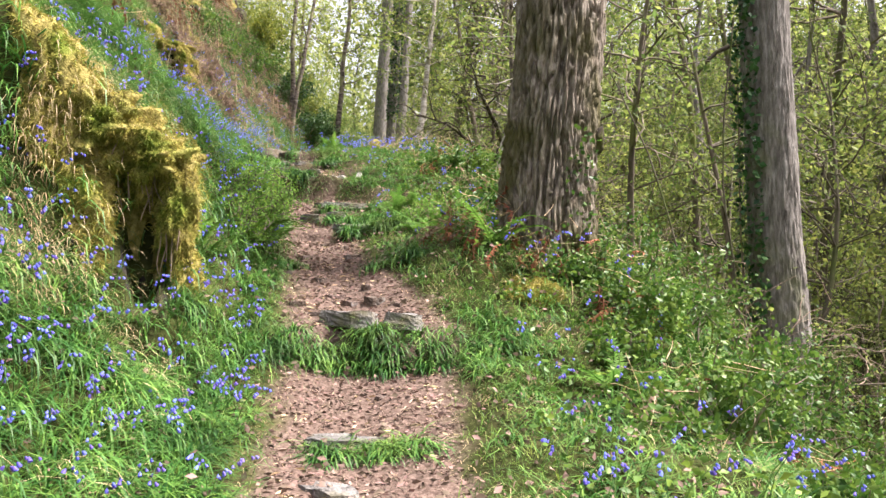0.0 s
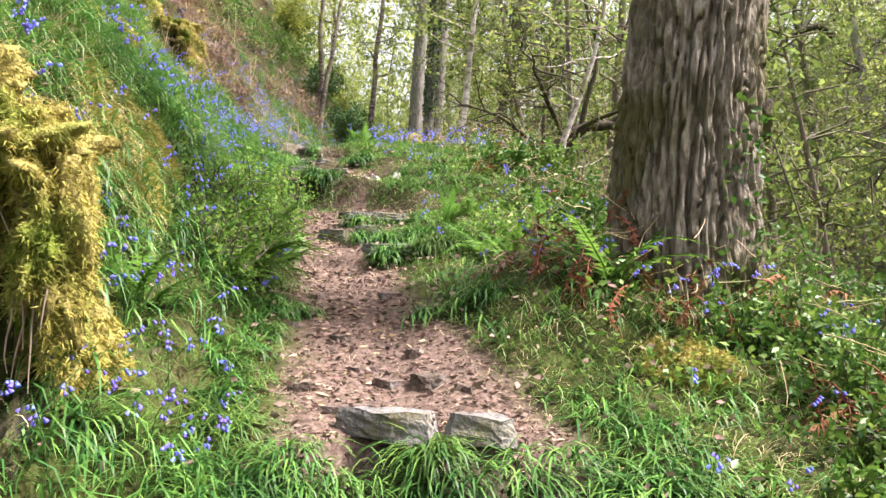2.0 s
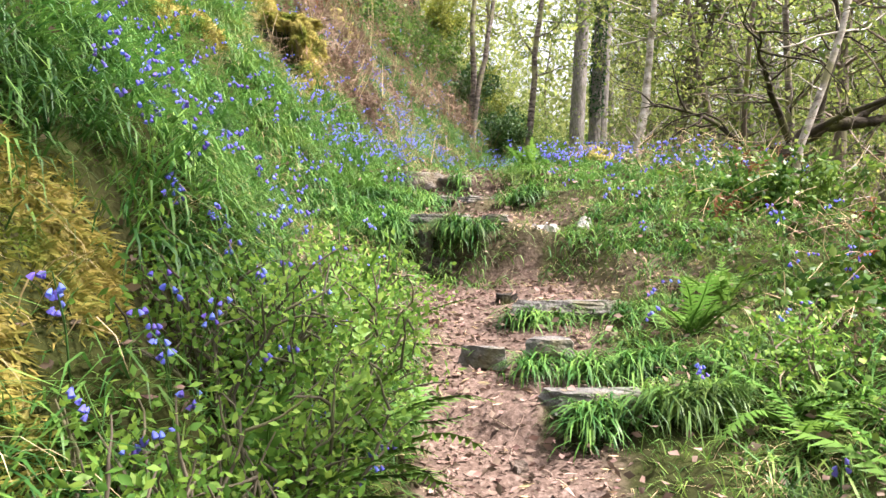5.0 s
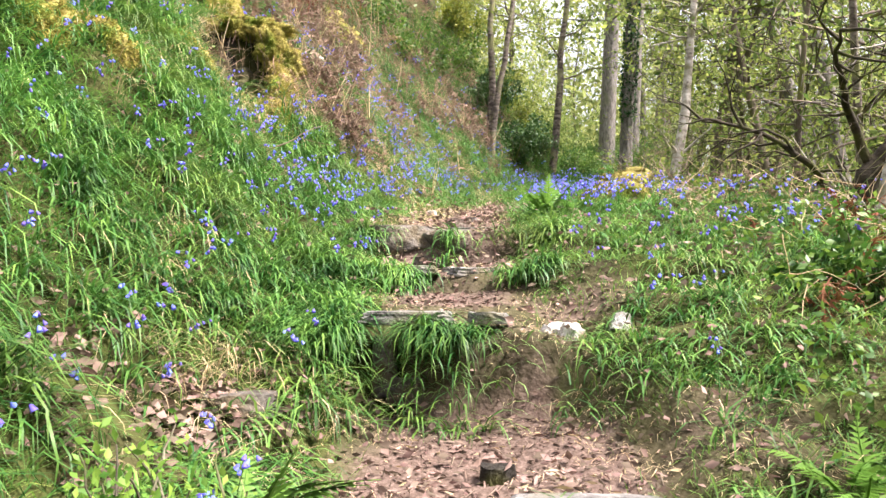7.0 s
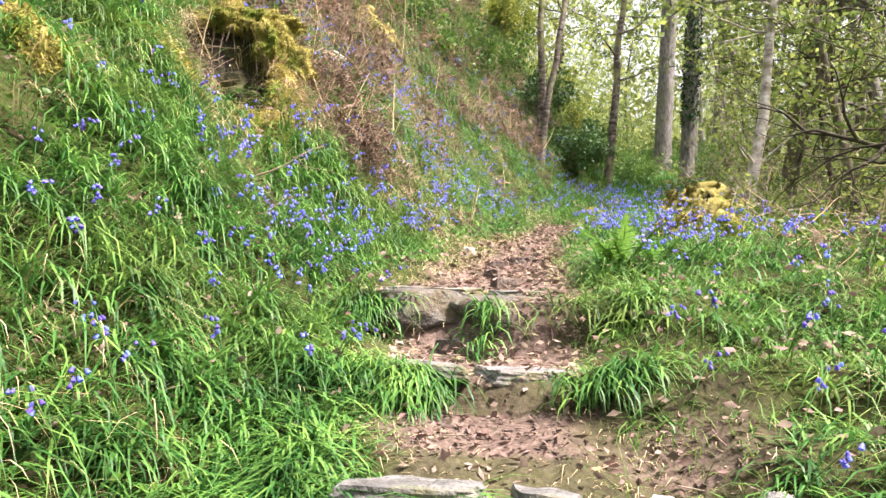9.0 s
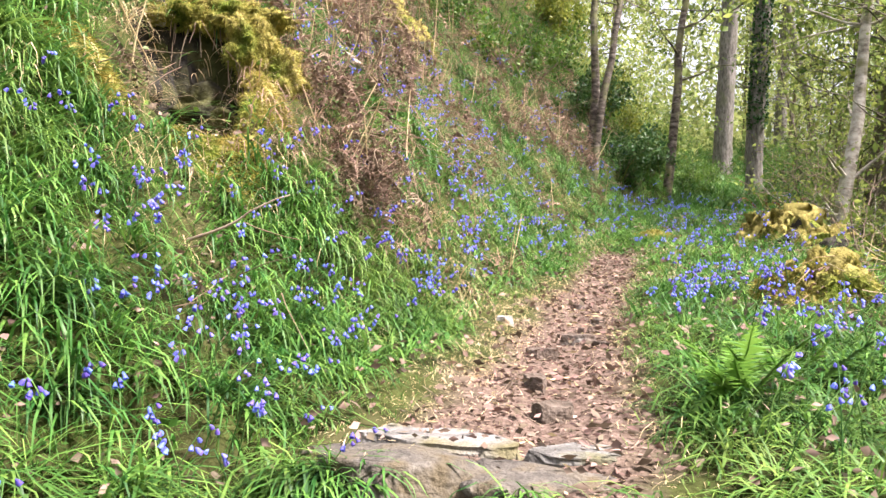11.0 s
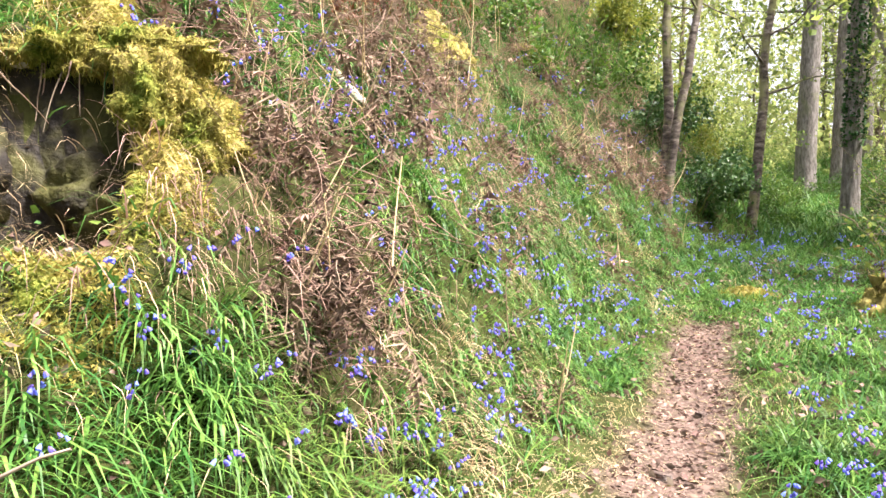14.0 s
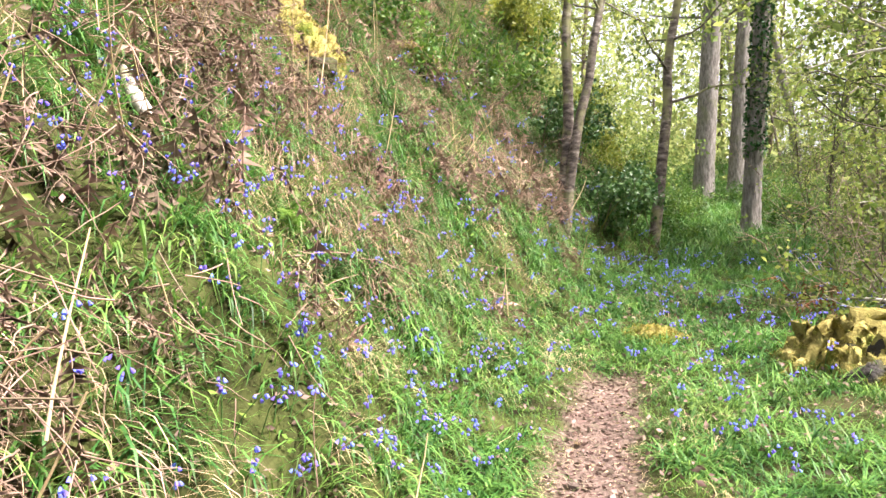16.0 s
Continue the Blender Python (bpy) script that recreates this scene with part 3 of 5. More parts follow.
def stem_tree(name, at, tops, radius, mat, label, rng, twigs=8, leaves=120, leaf_mat=None, leaf_size=0.05, low=0.35, sides=12, sink=0.3, reach=1.5, lean_twigs=(0, 0, 0.4)):
    """A slim tree of one or more stems, with side branches, twigs and a thin crown of small leaves."""
    t = thing(name, (at[0], at[1], at[2] - sink), label, "tree")
    limbs, leafs = [], []
    for k, top in enumerate(tops):
        top = np.array(top, float)
        n = 16
        s = np.linspace(0, 1, n)[:, None]
        bow = rng.normal(0, 0.035, 3) * np.array([1, 1, 0])
        p = s * (top + np.array([0, 0, sink])) + np.sin(s * np.pi) * bow * np.linalg.norm(top) * 0.5 + np.cumsum(rng.normal(0, 0.02, (n, 3)), 0) * np.array([1, 1, 0]) * np.linalg.norm(top) * 0.2
        p[0] = (0.12 * k, 0, 0)
        r = radius * (1 - 0.65 * s[:, 0]) * (1 if k == 0 else 0.85)
        r[0] *= 1.35
        part("trunk", tube_mesh("trunk", [(p, r)], mat, sides), t)
        for _ in range(twigs):
            f = rng.uniform(low, 0.98)
            i = int(f * (n - 1))
            a = rng.uniform(0, 2 * np.pi)
            ln = reach * rng.uniform(0.5, 1.2)
            q, d = wander(p[i], (math.cos(a) + lean_twigs[0], math.sin(a) + lean_twigs[1], lean_twigs[2] + rng.normal(0, 0.2)), ln, 8, rng, 0.16)
            part("limb", tube_mesh("limb", [(q, np.linspace(max(r[i] * 0.35, 0.006), 0.003, 8))], mat, 6), t)
            for j in (3, 5, 6):
                q2, _ = wander(q[j], d + rng.normal(0, 0.7, 3), ln * 0.45, 5, rng, 0.2)
                limbs.append((q2, np.linspace(0.006, 0.002, 5)))
                if leaves:
                    leafs.append(q2[rng.integers(0, 5, leaves // 3)] + rng.normal(0, 0.10, (leaves // 3, 3)))
            if leaves:
                leafs.append(q[rng.integers(3, 8, leaves // 3)] + rng.normal(0, 0.10, (leaves // 3, 3)))
    if limbs:
        spray("twig_spray", tube_mesh("twig_spray", limbs, mat, 5), t)
    if leafs:
        part("crown", leaf_cloud(np.concatenate(leafs), leaf_size, leaf_mat or G["leaf"], "crown", rng), t)
    return t


def bark_trunk_line(name, pts, rad):
    """A crooked mossy stem that may run level: a tube through a smooth line with lumps and knots."""
    t = np.linspace(0, len(pts) - 1, 60)
    k = np.arange(len(pts))
    line = np.stack([np.interp(t, k, pts[:, c]) for c in range(3)], 1)
    for _ in range(4):
        line[1:-1] = (line[:-2] + 2 * line[1:-1] + line[2:]) / 4
    r = np.interp(t, k, rad)
    v, q = tube([(line, r)], 16)
    v = v.reshape(60, 16, 3)
    for i in range(60):
        for j in range(16):
            p = Vector(v[i, j])
            v[i, j] = line[i] + (v[i, j] - line[i]) * (1 + 0.35 * noise.noise(p * 7) + 0.2 * noise.noise(p * 19))
    return mesh_from(name, v.reshape(-1, 3), q, None, G["mossbark"], smooth=True)


def slope_trees():
    rng = np.random.default_rng(11)
    stem_tree("tree", (-2.48, 25.1, on_land(-2.48, 25.1) + 0.1), [(0.35, 0, 6.2), (1.0, 0.3, 6.4)], 0.10, G["birch"], "slim twin-stemmed birch with dark patched bark", rng, 9, 60, sides=14, low=0.5, sink=1.1)
    stem_tree("tree", (-1.28, 28.5, on_land(-1.28, 28.5) + 0.1), [(0.75, 0, 7.4)], 0.115, G["birch"], "slender pale birch leaning over the path", rng, 10, 60, sides=14, low=0.45, sink=1.0)
    stem_tree("tree", (1.25, 23.1, 3.5), [(0.1, 0, 1.2), (0.65, 0.2, 6.5)], 0.14, G["palebirch"], "pale birch with flaking bark and bare twigs", rng, 14, 60, low=0.3)
    g = on_land(2.85, 16.3) - 0.2
    t = thing("tree", (2.85, 16.3, g), "thin crooked white birch sapling with bare twigs", "tree")
    line = np.array([(0.2, 0, 0), (0.03, 0, 2.48 - g), (-0.15, 0.02, 2.95 - g), (-0.2, 0, 3.28 - g), (-0.08, 0, 3.92 - g), (0.17, 0, 4.6 - g), (0.42, 0.02, 5.35 - g), (0.58, 0, 6.13 - g), (0.8, 0.1, 8.2 - g)])
    part("trunk", tube_mesh("trunk", [(line, np.linspace(0.075, 0.03, 9))], G["palebirch"], 12), t)
    fine = []
    for k in range(16):
        i = int(rng.integers(3, 9))
        q, d = wander(line[i], (rng.normal(-0.3, 0.8), rng.normal(0, 0.6), rng.uniform(0, 0.7)), rng.uniform(0.8, 1.9), 8, rng, 0.16)
        part("limb", tube_mesh("limb", [(q, np.linspace(0.016, 0.004, 8))], G["palebirch"], 6), t)
        for j in (2, 4, 5, 6):
            fine.append((wander(q[j], d + rng.normal(0, 0.7, 3), 0.6, 5, rng, 0.2)[0], np.linspace(0.006, 0.002, 5)))
    spray("twig_spray", tube_mesh("twig_spray", fine, G["stembark"], 4), t)
    # leaning mossy tree over the drop
    g = on_land(2.7, 17.6) - 0.3
    t = thing("tree", (2.7, 17.6, g), "low crooked tree with long moss-covered horizontal limbs", "tree")
    tr = np.array([(-0.25, 0, 0), (-0.05, 0, 2.3 - g), (0.0, 0, 2.9 - g), (0.15, 0.02, 3.6 - g), (0.33, 0, 4.05 - g), (0.65, 0, 4.35 - g), (1.2, 0.05, 4.42 - g), (1.9, 0.1, 4.46 - g), (2.8, 0.1, 4.9 - g)])
    part("trunk", bark_trunk_line("trunk", tr, np.array([0.2, 0.17, 0.16, 0.15, 0.14, 0.11, 0.085, 0.06, 0.03])), t)
    limbs = []
    for i, way, ln in ((5, (0.3, 0.1, 1.0), 3.0), (3, (-0.8, -0.3, 0.6), 2.4), (6, (0.5, 0.1, 0.8), 2.6), (4, (0.6, -0.5, 0.5), 2.4), (4, (-0.4, 0.2, 1), 3.0)):
        q, d = wander(tr[i], way, ln, 12, rng, 0.16)
        part("limb", tube_mesh("limb", [(q, np.linspace(0.06, 0.012, 12))], G["mossbark"], 9), t)
        for j in range(3, 12):
            q2, d2 = wander(q[j], d + rng.normal(0, 0.8, 3), rng.uniform(0.5, 1.4), 7, rng, 0.22)
            limbs.append((q2, np.linspace(0.02, 0.004, 7)))
            for m in (3, 5):
                q3, _ = wander(q2[m], d2 + rng.normal(0, 0.7, 3), 0.5, 5, rng, 0.2)
                limbs.append((q3, np.linspace(0.007, 0.003, 5)))
    spray("twig_spray", tube_mesh("twig_spray", limbs, G["mossbark"], 7), t)


def leaning_limb_tree():
    """A tree on the lower slope whose dark limb sweeps out and down."""
    rng = np.random.default_rng(14)
    x, y = 14.2, 28.2
    z = on_land(x, y)
    t = thing("tree", (x, y, z), "woodland tree with one long dark down-curving limb", "tree")
    tr, _ = wander((0, 0, -0.5), (0.02, 0, 1), 15, 12, rng, 0.03)
    part("trunk", tube_mesh("trunk", [(tr, np.linspace(0.24, 0.08, 12))], G["stembark"], 12), t)
    limb = np.array([(14.2, 28.2, 9.5), (13.6, 28, 9.75), (13.1, 28, 9.6), (12.6, 28, 9.35), (12.2, 28, 8.95), (11.9, 28, 8.55), (11.5, 28, 8.1), (11.05, 28, 7.7)]) - np.array([x, y, z])
    part("limb", tube_mesh("limb", [(limb, np.linspace(0.12, 0.03, 8))], G["mossbark"], 9), t)
    leafs, fine = [], []
    for k in range(30):
        i = int(rng.integers(4, 12))
        a = rng.uniform(0, 6.28)
        q, _ = wander(tr[i], (math.cos(a), math.sin(a), 0.5), rng.uniform(1.5, 3), 7, rng, 0.2)
        fine.append((q, np.linspace(0.03, 0.006, 7)))
        leafs.append(q[rng.integers(2, 7, 70)] + rng.normal(0, 0.25, (70, 3)))
    spray("twig_spray", tube_mesh("twig_spray", fine, G["stembark"], 5), t)
    part("crown", leaf_cloud(np.concatenate(leafs), 0.1, G["leaf"], "crown", rng), t)


def far_giants():
    rng = np.random.default_rng(12)
    for (x, y, z, r, top, ivied) in ((0.84, 32.6, on_land(0.84, 32.6) - 0.25, 0.2, (0.75, 0, 15), True), (0.55, 45.0, on_land(0.55, 45.0) - 0.3, 0.38, (0.9, 0, 20), False), (1.75, 45.6, on_land(1.75, 45.6) - 0.3, 0.3, (0.9, 0, 20), False), (4.2, 60, 9.2, 0.35, (0.9, 0, 18), False)):
        t = thing("tree", (x, y, z), "tall straight ivy-clad conifer trunk" if ivied else "tall straight grey conifer trunk with few limbs", "tree")
        line = np.array([(0, 0, 0), (top[0] * 0.5, 0, top[2] * 0.5), top])
        rad = np.array([r, r * 0.85, r * 0.6])
        part("trunk", bark_trunk("trunk", line, rad, G["greybark"], 40, 90, 0.03, 9.0, x, 0.4 * r, 0.6), t)
        if ivied:
            c = ivy_on(line, rad, 1.9, 6.8, 0, 6.28, 1900, 0.1, rng, 0.03)
            part("ivy", leaf_cloud(c, 0.075, G["ivy"], "ivy", rng, long=1.2), t, "dark ivy sheath on the trunk")
        limbs, leafs = [], []
        for k in range(22):
            h = rng.uniform(0.35, 1.0)
            a = rng.uniform(0, 6.28)
            p0 = np.array(top) * h
            q, d = wander(p0, (math.cos(a), math.sin(a), 0.1), rng.uniform(2, 4), 7, rng, 0.12)
            part("limb", tube_mesh("limb", [(q, np.linspace(0.06, 0.01, 7))], G["greybark"], 5), t)
            leafs.append(q[rng.integers(2, 7, 60)] + rng.normal(0, 0.35, (60, 3)))
        part("crown", leaf_cloud(np.concatenate(leafs), 0.16, G["leaf"], "crown", rng), t)


big_oak()
ivy_tree()
slope_trees()
leaning_limb_tree()
far_giants()


# ---- the wood behind: young trees on the valley side and beyond ----
def young_tree(seed, height, radius, leaves, leaf_size, spread, mat):
    rng = np.random.default_rng(seed)
    t = thing("young_tree", (0, 0, 0), "slender woodland tree with fresh spring leaves", "tree", "trees of the wood")
    line, _ = wander((0, 0, -0.6), (rng.normal(0, 0.12), rng.normal(0, 0.08), 1), height, 14, rng, 0.05, 0.01)
    part("trunk", tube_mesh("trunk", [(line, np.linspace(radius, radius * 0.25, 14))], mat, 9), t)
    limbs, leafs = [], []
    for k in range(26):
        i = rng.integers(3, 14)
        a = rng.uniform(0, 6.28)
        q, d = wander(line[i], (math.cos(a), math.sin(a), rng.uniform(0.0, 0.8)), spread * rng.uniform(0.5, 1.2), 7, rng, 0.2)
        limbs.append((q, np.linspace(radius * 0.28, 0.006, 7)))
        for j in (2, 4, 5, 6):
            q2, _ = wander(q[j], d + rng.normal(0, 0.8, 3), spread * 0.4, 5, rng, 0.25)
            limbs.append((q2, np.linspace(0.012, 0.004, 5)))
            m = leaves // 104
            if m:
                leafs.append(q2[rng.integers(1, 5, m)] + rng.normal(0, 0.13, (m, 3)))
    spray("twig_spray", tube_mesh("twig_spray", limbs, mat, 3), t)
    if leafs:
        part("crown", leaf_cloud(np.concatenate(leafs), leaf_size, G["leaf"], "crown", rng), t)
    return t


def the_wood():
    rng = np.random.default_rng(21)
    kinds = [young_tree(31, 9, 0.10, 2500, 0.06, 1.9, G["stembark"]), young_tree(32, 12, 0.14, 3200, 0.068, 2.4, G["stembark"]), young_tree(33, 6.5, 0.06, 1900, 0.05, 1.6, G["stembark"]),
             young_tree(34, 10, 0.09, 0, 0.05, 1.8, G["birch"]), young_tree(35, 14, 0.18, 3600, 0.08, 2.8, G["greybark"]), young_tree(36, 5, 0.05, 1700, 0.045, 1.5, G["mossbark"])]
    spots = []
    for _ in range(4000):
        y = rng.uniform(9, 85)
        x = rng.uniform(2.5, 34) if rng.random() < 0.82 else rng.uniform(-22, 8)
        lo = 2.6 + max(0, 12 - y) * 1.5 if y < 24 else 2.4
        if x < 4.8 and y < 18:
            continue
        if y < 14 and x < 9:
            continue
        if x < lo and not (x < 8 and y > 62) and not (x < -5.5 - (y - 16) * 0.05 and 16 < y < 60) and not (x > 3.5 and y > 34) and not (x < -3 and y > 33):
            continue
        if abs(x - y * 0.03) < 1.8 and y < 75:
            continue
        if x < 0 and rng.random() < 0.3:
            continue
        if all((x - a) ** 2 + (y - b) ** 2 > (0.9 + y * 0.018) ** 2 for a, b in spots):
            spots.append((x, y))
        if len(spots) >= 270:
            break
    first = set()
    for x, y in spots:
        k = int(rng.integers(0, 6))
        s = rng.uniform(0.8, 1.1) * (1 + 0.5 * min(max((x - 16) / 8, 0), 1))
        m = pose(x, y, on_land(x, y), rng.normal(0, 3), rng.normal(3, 4), rng.uniform(0, 360)) @ Matrix.Scale(s, 4)
        if k not in first:
            first.add(k)
            kinds[k].matrix_basis = m
        else:
            copy_thing(kinds[k], m)


the_wood()


def far_canopy():
    """Leafy mass of the far valley side and the wood ahead."""
    rng = np.random.default_rng(61)
    n = 52000
    x, y = rng.uniform(16, 95, n), rng.uniform(6, 190, n)
    x2, y2 = rng.uniform(-60, 22, 26000), rng.uniform(66, 150, 26000)
    x, y = np.concatenate([x, x2]), np.concatenate([y, y2])
    k = (rot_noise(x, y, 0.28, 4) > -0.35)
    x, y = x[k], y[k]
    z = land(x, y) + rng.uniform(0, 1, len(x)) ** 1.5 * np.clip(4.5 + 4 * rot_noise(x, y, 0.21, 7), 1, 9)
    stuff("far_wood", leaf_cloud(np.stack([x, y, z], 1), 0.42, G["farleaf"], "far_wood", rng), "spring foliage of the wood across the valley, paled to imitate haze", "woodland")
    n = 90000
    x, y = rng.uniform(-26, 46, n), rng.uniform(48, 100, n)
    z = land(x, y) + rng.uniform(0, 1, n) ** 1.2 * np.where(x > 6, 22, 15)
    k = rot_noise(x * 1.0 + z * 0.6, z + y * 0.3, 0.55, 9) + 0.5 * rot_noise(x - z, y, 1.3, 3) > -0.3 + (z - land(x, y)) * 0.024
    stuff("far_wood", leaf_cloud(np.stack([x, y, z], 1)[k], 0.26, G["farleaf"], "far_wood", rng), "thin bright crowns of the trees ahead, haze put into their colour", "woodland")


far_canopy()


# ---- shrubs, ferns and bracken ----
def shrub(at, size, count, mat, leaf_size, label, seed, name="shrub", stems=9):
    rng = np.random.default_rng(seed)
    t = thing(name, (at[0], at[1], at[2] - 0.05), label, "shrub")
    paths, leafs = [], []
    for k in range(stems):
        a = rng.uniform(0, 6.28)
        q, d = wander((rng.normal(0, size[0] * 0.2), rng.normal(0, size[1] * 0.2), -0.1), (math.cos(a) * size[0], math.sin(a) * size[1], size[2] * 1.3), size[2] * rng.uniform(0.7, 1.15), 8, rng, 0.14)
        paths.append((q, np.linspace(0.012, 0.003, 8)))
        for j in (3, 4, 5, 6, 7):
            q2, _ = wander(q[j], d + rng.normal(0, 0.9, 3), size[2] * 0.35, 5, rng, 0.2)
            paths.append((q2, np.linspace(0.005, 0.002, 5)))
            m = count // (stems * 5)
            leafs.append(q2[rng.integers(1, 5, m)] + rng.normal(0, size[2] * 0.07, (m, 3)))
    spray("stem_spray", tube_mesh("stem_spray", paths, G["stembark"], 5), t)
    part("foliage", leaf_cloud(np.concatenate(leafs), leaf_size, mat, "foliage", rng), t)
    return t


def frond_mesh(start, way, length, n, rng, droop, width, mat, dead):
    """One fern frond: a bending midrib with tapering side leaflets, curled and broken when dead."""
    mid, _ = wander(start, way, length, n, rng, 0.17 if dead else 0.06, -droop)
    d = np.gradient(mid, axis=0)
    d /= np.linalg.norm(d, axis=1)[:, None] + 1e-9
    v, q = tube([(mid, np.linspace(0.0035 if dead else 0.0045, 0.0012, n))], 4)
    tri, tips = [], []
    for i in range(2, n):
        f = i / (n - 1)
        if dead and rng.random() < 0.25:
            continue
        w = width * math.sin(math.pi * min(1, 0.12 + f * 0.9)) * rng.uniform(0.7, 1.2)
        s = np.cross(d[i], (0, 0, 1.0))
        s /= np.linalg.norm(s) + 1e-9
        nrm = np.cross(s, d[i])
        for sg in (-1, 1):
            jit = rng.normal(0, 0.45 if dead else 0.08, 3) * w
            tip = mid[i] + sg * s * w + d[i] * w * 0.35 - nrm * w * rng.uniform(0.05, 0.9 if dead else 0.35) + jit
            k = 4 * (i - 1) + (1 - sg)
            tri.append((k, k + 4, len(v) + len(tips)))
            tips.append(tip)
    return mesh_from("frond", np.concatenate([v, np.array(tips)]), q, np.array(tri), mat)


def fern_clump(name, at, fronds, length, width, mat, stem_mat, label, category, seed, up=0.8, droop=0.12, way=(0, 0), n=18, group="", dead=False):
    rng = np.random.default_rng(seed)
    t = thing(name, at, label, category, group)
    for k in range(fronds):
        a = rng.uniform(0, 6.28)
        wide = 0.04 + (0.22 * length if dead else 0)
        part("frond", frond_mesh(rng.normal(0, wide, 3) * (1, 1, 0.6), (math.cos(a) * 0.7 + way[0], math.sin(a) * 0.7 + way[1], up + rng.normal(0, 0.25)), length * rng.uniform(0.5, 1.15), n, rng, droop * rng.uniform(0.5, 1.4), width, mat, dead), t)
    if dead:
        st = []
        for k in range(fronds * 2):
            p0 = rng.normal(0, 0.28 * length + 0.05, 3) * (1, 1, 0.8)
            p, _ = wander(p0, (rng.normal(0.2, 0.8), rng.normal(-0.15, 0.8), rng.normal(-0.35, 0.6)), length * rng.uniform(0.25, 0.7), 5, rng, 0.12)
            st.append((p, np.linspace(0.0028, 0.0014, 5)))
        spray("stalk_tangle", tube_mesh("stalk_tangle", st, stem_mat, 4), t)
        for k in range(max(2, fronds // 7) if stem_mat == G["bracken"] else 0):
            p0 = rng.normal(0, 0.25 * length, 3) * (1, 1, 0.4) + np.array([0, 0, -0.15])
            p, _ = wander(p0, (rng.normal(0.1, 0.35), rng.normal(-0.1, 0.35), 0.9), length * rng.uniform(0.6, 1.2), 6, rng, 0.05)
            part("stalk", tube_mesh("stalk", [(p, np.linspace(0.0048, 0.0026, 6))], G["straw"], 5), t, "pale dry bracken stalk")
    return t


def undergrowth():
    rng = np.random.default_rng(41)
    # dead bracken hanging on the bank: x, y, height above ground, frond length, fronds
    for k, (x, y, h, ln, n) in enumerate([(-2.74, 15.25, 0.22, 0.48, 42), (-2.87, 15.45, 0.22, 0.48, 32), (-2.68, 15.1, 0.1, 0.38, 20), (-3.26, 15.62, 0.2, 0.55, 26), (-3.95, 16.0, 0.2, 0.7, 26), (-3.6, 15.75, 0.2, 0.6, 24), (-2.8, 16.2, 0.1, 0.45, 12), (-3.4, 16.2, 0.2, 0.7, 20), (-3.5, 17.0, 0.3, 0.9, 26), (-4.0, 17.8, 0.3, 0.9, 30), (-4.3, 18.5, 0.3, 1.0, 28),
                                           (-4.0, 19.4, 0.3, 0.9, 28), (-3.6, 20.3, 0.2, 0.8, 20), (-3.3, 21.8, 0.2, 0.9, 26), (-3.0, 22.8, 0.2, 0.9, 26), (-2.8, 23.6, 0.2, 0.8, 24), (-3.9, 22.3, 0.2, 0.9, 24), (-4.9, 20.2, 0.3, 1.1, 26), (-5.2, 18.6, 0.3, 1.1, 24),
                                           (-4.6, 16.6, 0.3, 0.9, 24), (-2.3, 16.6, 0.05, 0.5, 10), (-2.65, 13.4, 0.1, 0.5, 8), (-2.9, 17.6, 0.1, 0.6, 14), (-3.1, 19.0, 0.15, 0.7, 16), (-2.55, 20.6, 0.1, 0.6, 10), (-3.6, 14.0, 0.1, 0.5, 10), (-4.4, 23.2, 0.2, 0.9, 26), (-4.0, 24.2, 0.2, 0.9, 26), (-3.4, 24.5, 0.2, 0.8, 26), (-4.9, 22.3, 0.2, 1.0, 26), (-5.0, 24.4, 0.2, 1.0, 24), (-2.6, 24.4, 0.15, 0.6, 24), (-2.3, 23.7, 0.1, 0.5, 18)]):
        fern_clump("dead_bracken", (x, y, on_land(x, y) + h), n, ln, 0.06, G["bracken"], G["bracken"], "tangled clump of dead pinkish-brown bracken on the bank", "bracken", 100 + k, up=0.0, droop=0.14, way=(0.25, -0.12), n=32, group="dead bracken", dead=True)
    for k, (x, y, h, ln, n) in enumerate([(-2.4, 7.6, 0.9, 0.8, 22), (-5.4, 21.6, 0.3, 1.1, 30), (-5.6, 23.5, 0.4, 1.1, 30), (-4.9, 19.3, 0.5, 0.9, 24), (-5.3, 20.6, 0.4, 1.0, 26), (-5.9, 25.0, 0.4, 1.1, 24), (1.25, 7.0, 0.1, 0.5, 26), (1.0, 7.35, 0.15, 0.5, 22), (2.15, 6.9, 0.1, 0.45, 18), (1.5, 6.75, 0.05, 0.4, 18), (1.9, 6.0, 0.1, 0.6, 14), (2.3, 5.3, 0.1, 0.6, 14), (0.9, 13.9, 0.1, 0.6, 22), (1.3, 14.6, 0.1, 0.6, 22), (0.6, 15.1, 0.1, 0.5, 20), (1.2, 12.8, 0.1, 0.55, 16), (0.15, 15.8, 0.05, 0.45, 16), (0.9, 11.6, 0.1, 0.5, 12), (0.5, 17.0, 0.05, 0.5, 14), (0.45, 22.9, 0.2, 0.5, 20), (1.1, 9.6, 0.1, 0.5, 14), (1.5, 10.4, 0.1, 0.6, 16), (1.3, 11.2, 0.1, 0.55, 14), (1.8, 12.0, 0.1, 0.6, 16), (0.75, 12.5, 0.05, 0.45, 12), (1.6, 13.4, 0.1, 0.6, 18), (0.7, 14.5, 0.1, 0.5, 18), (2.1, 9.0, 0.1, 0.55, 14), (0.95, 16.0, 0.1, 0.6, 18), (1.5, 15.4, 0.1, 0.6, 18), (1.7, 4.4, 0.1, 0.5, 12), (2.7, 4.9, 0.1, 0.6, 14), (0.75, 7.5, 0.1, 0.4, 14)]):
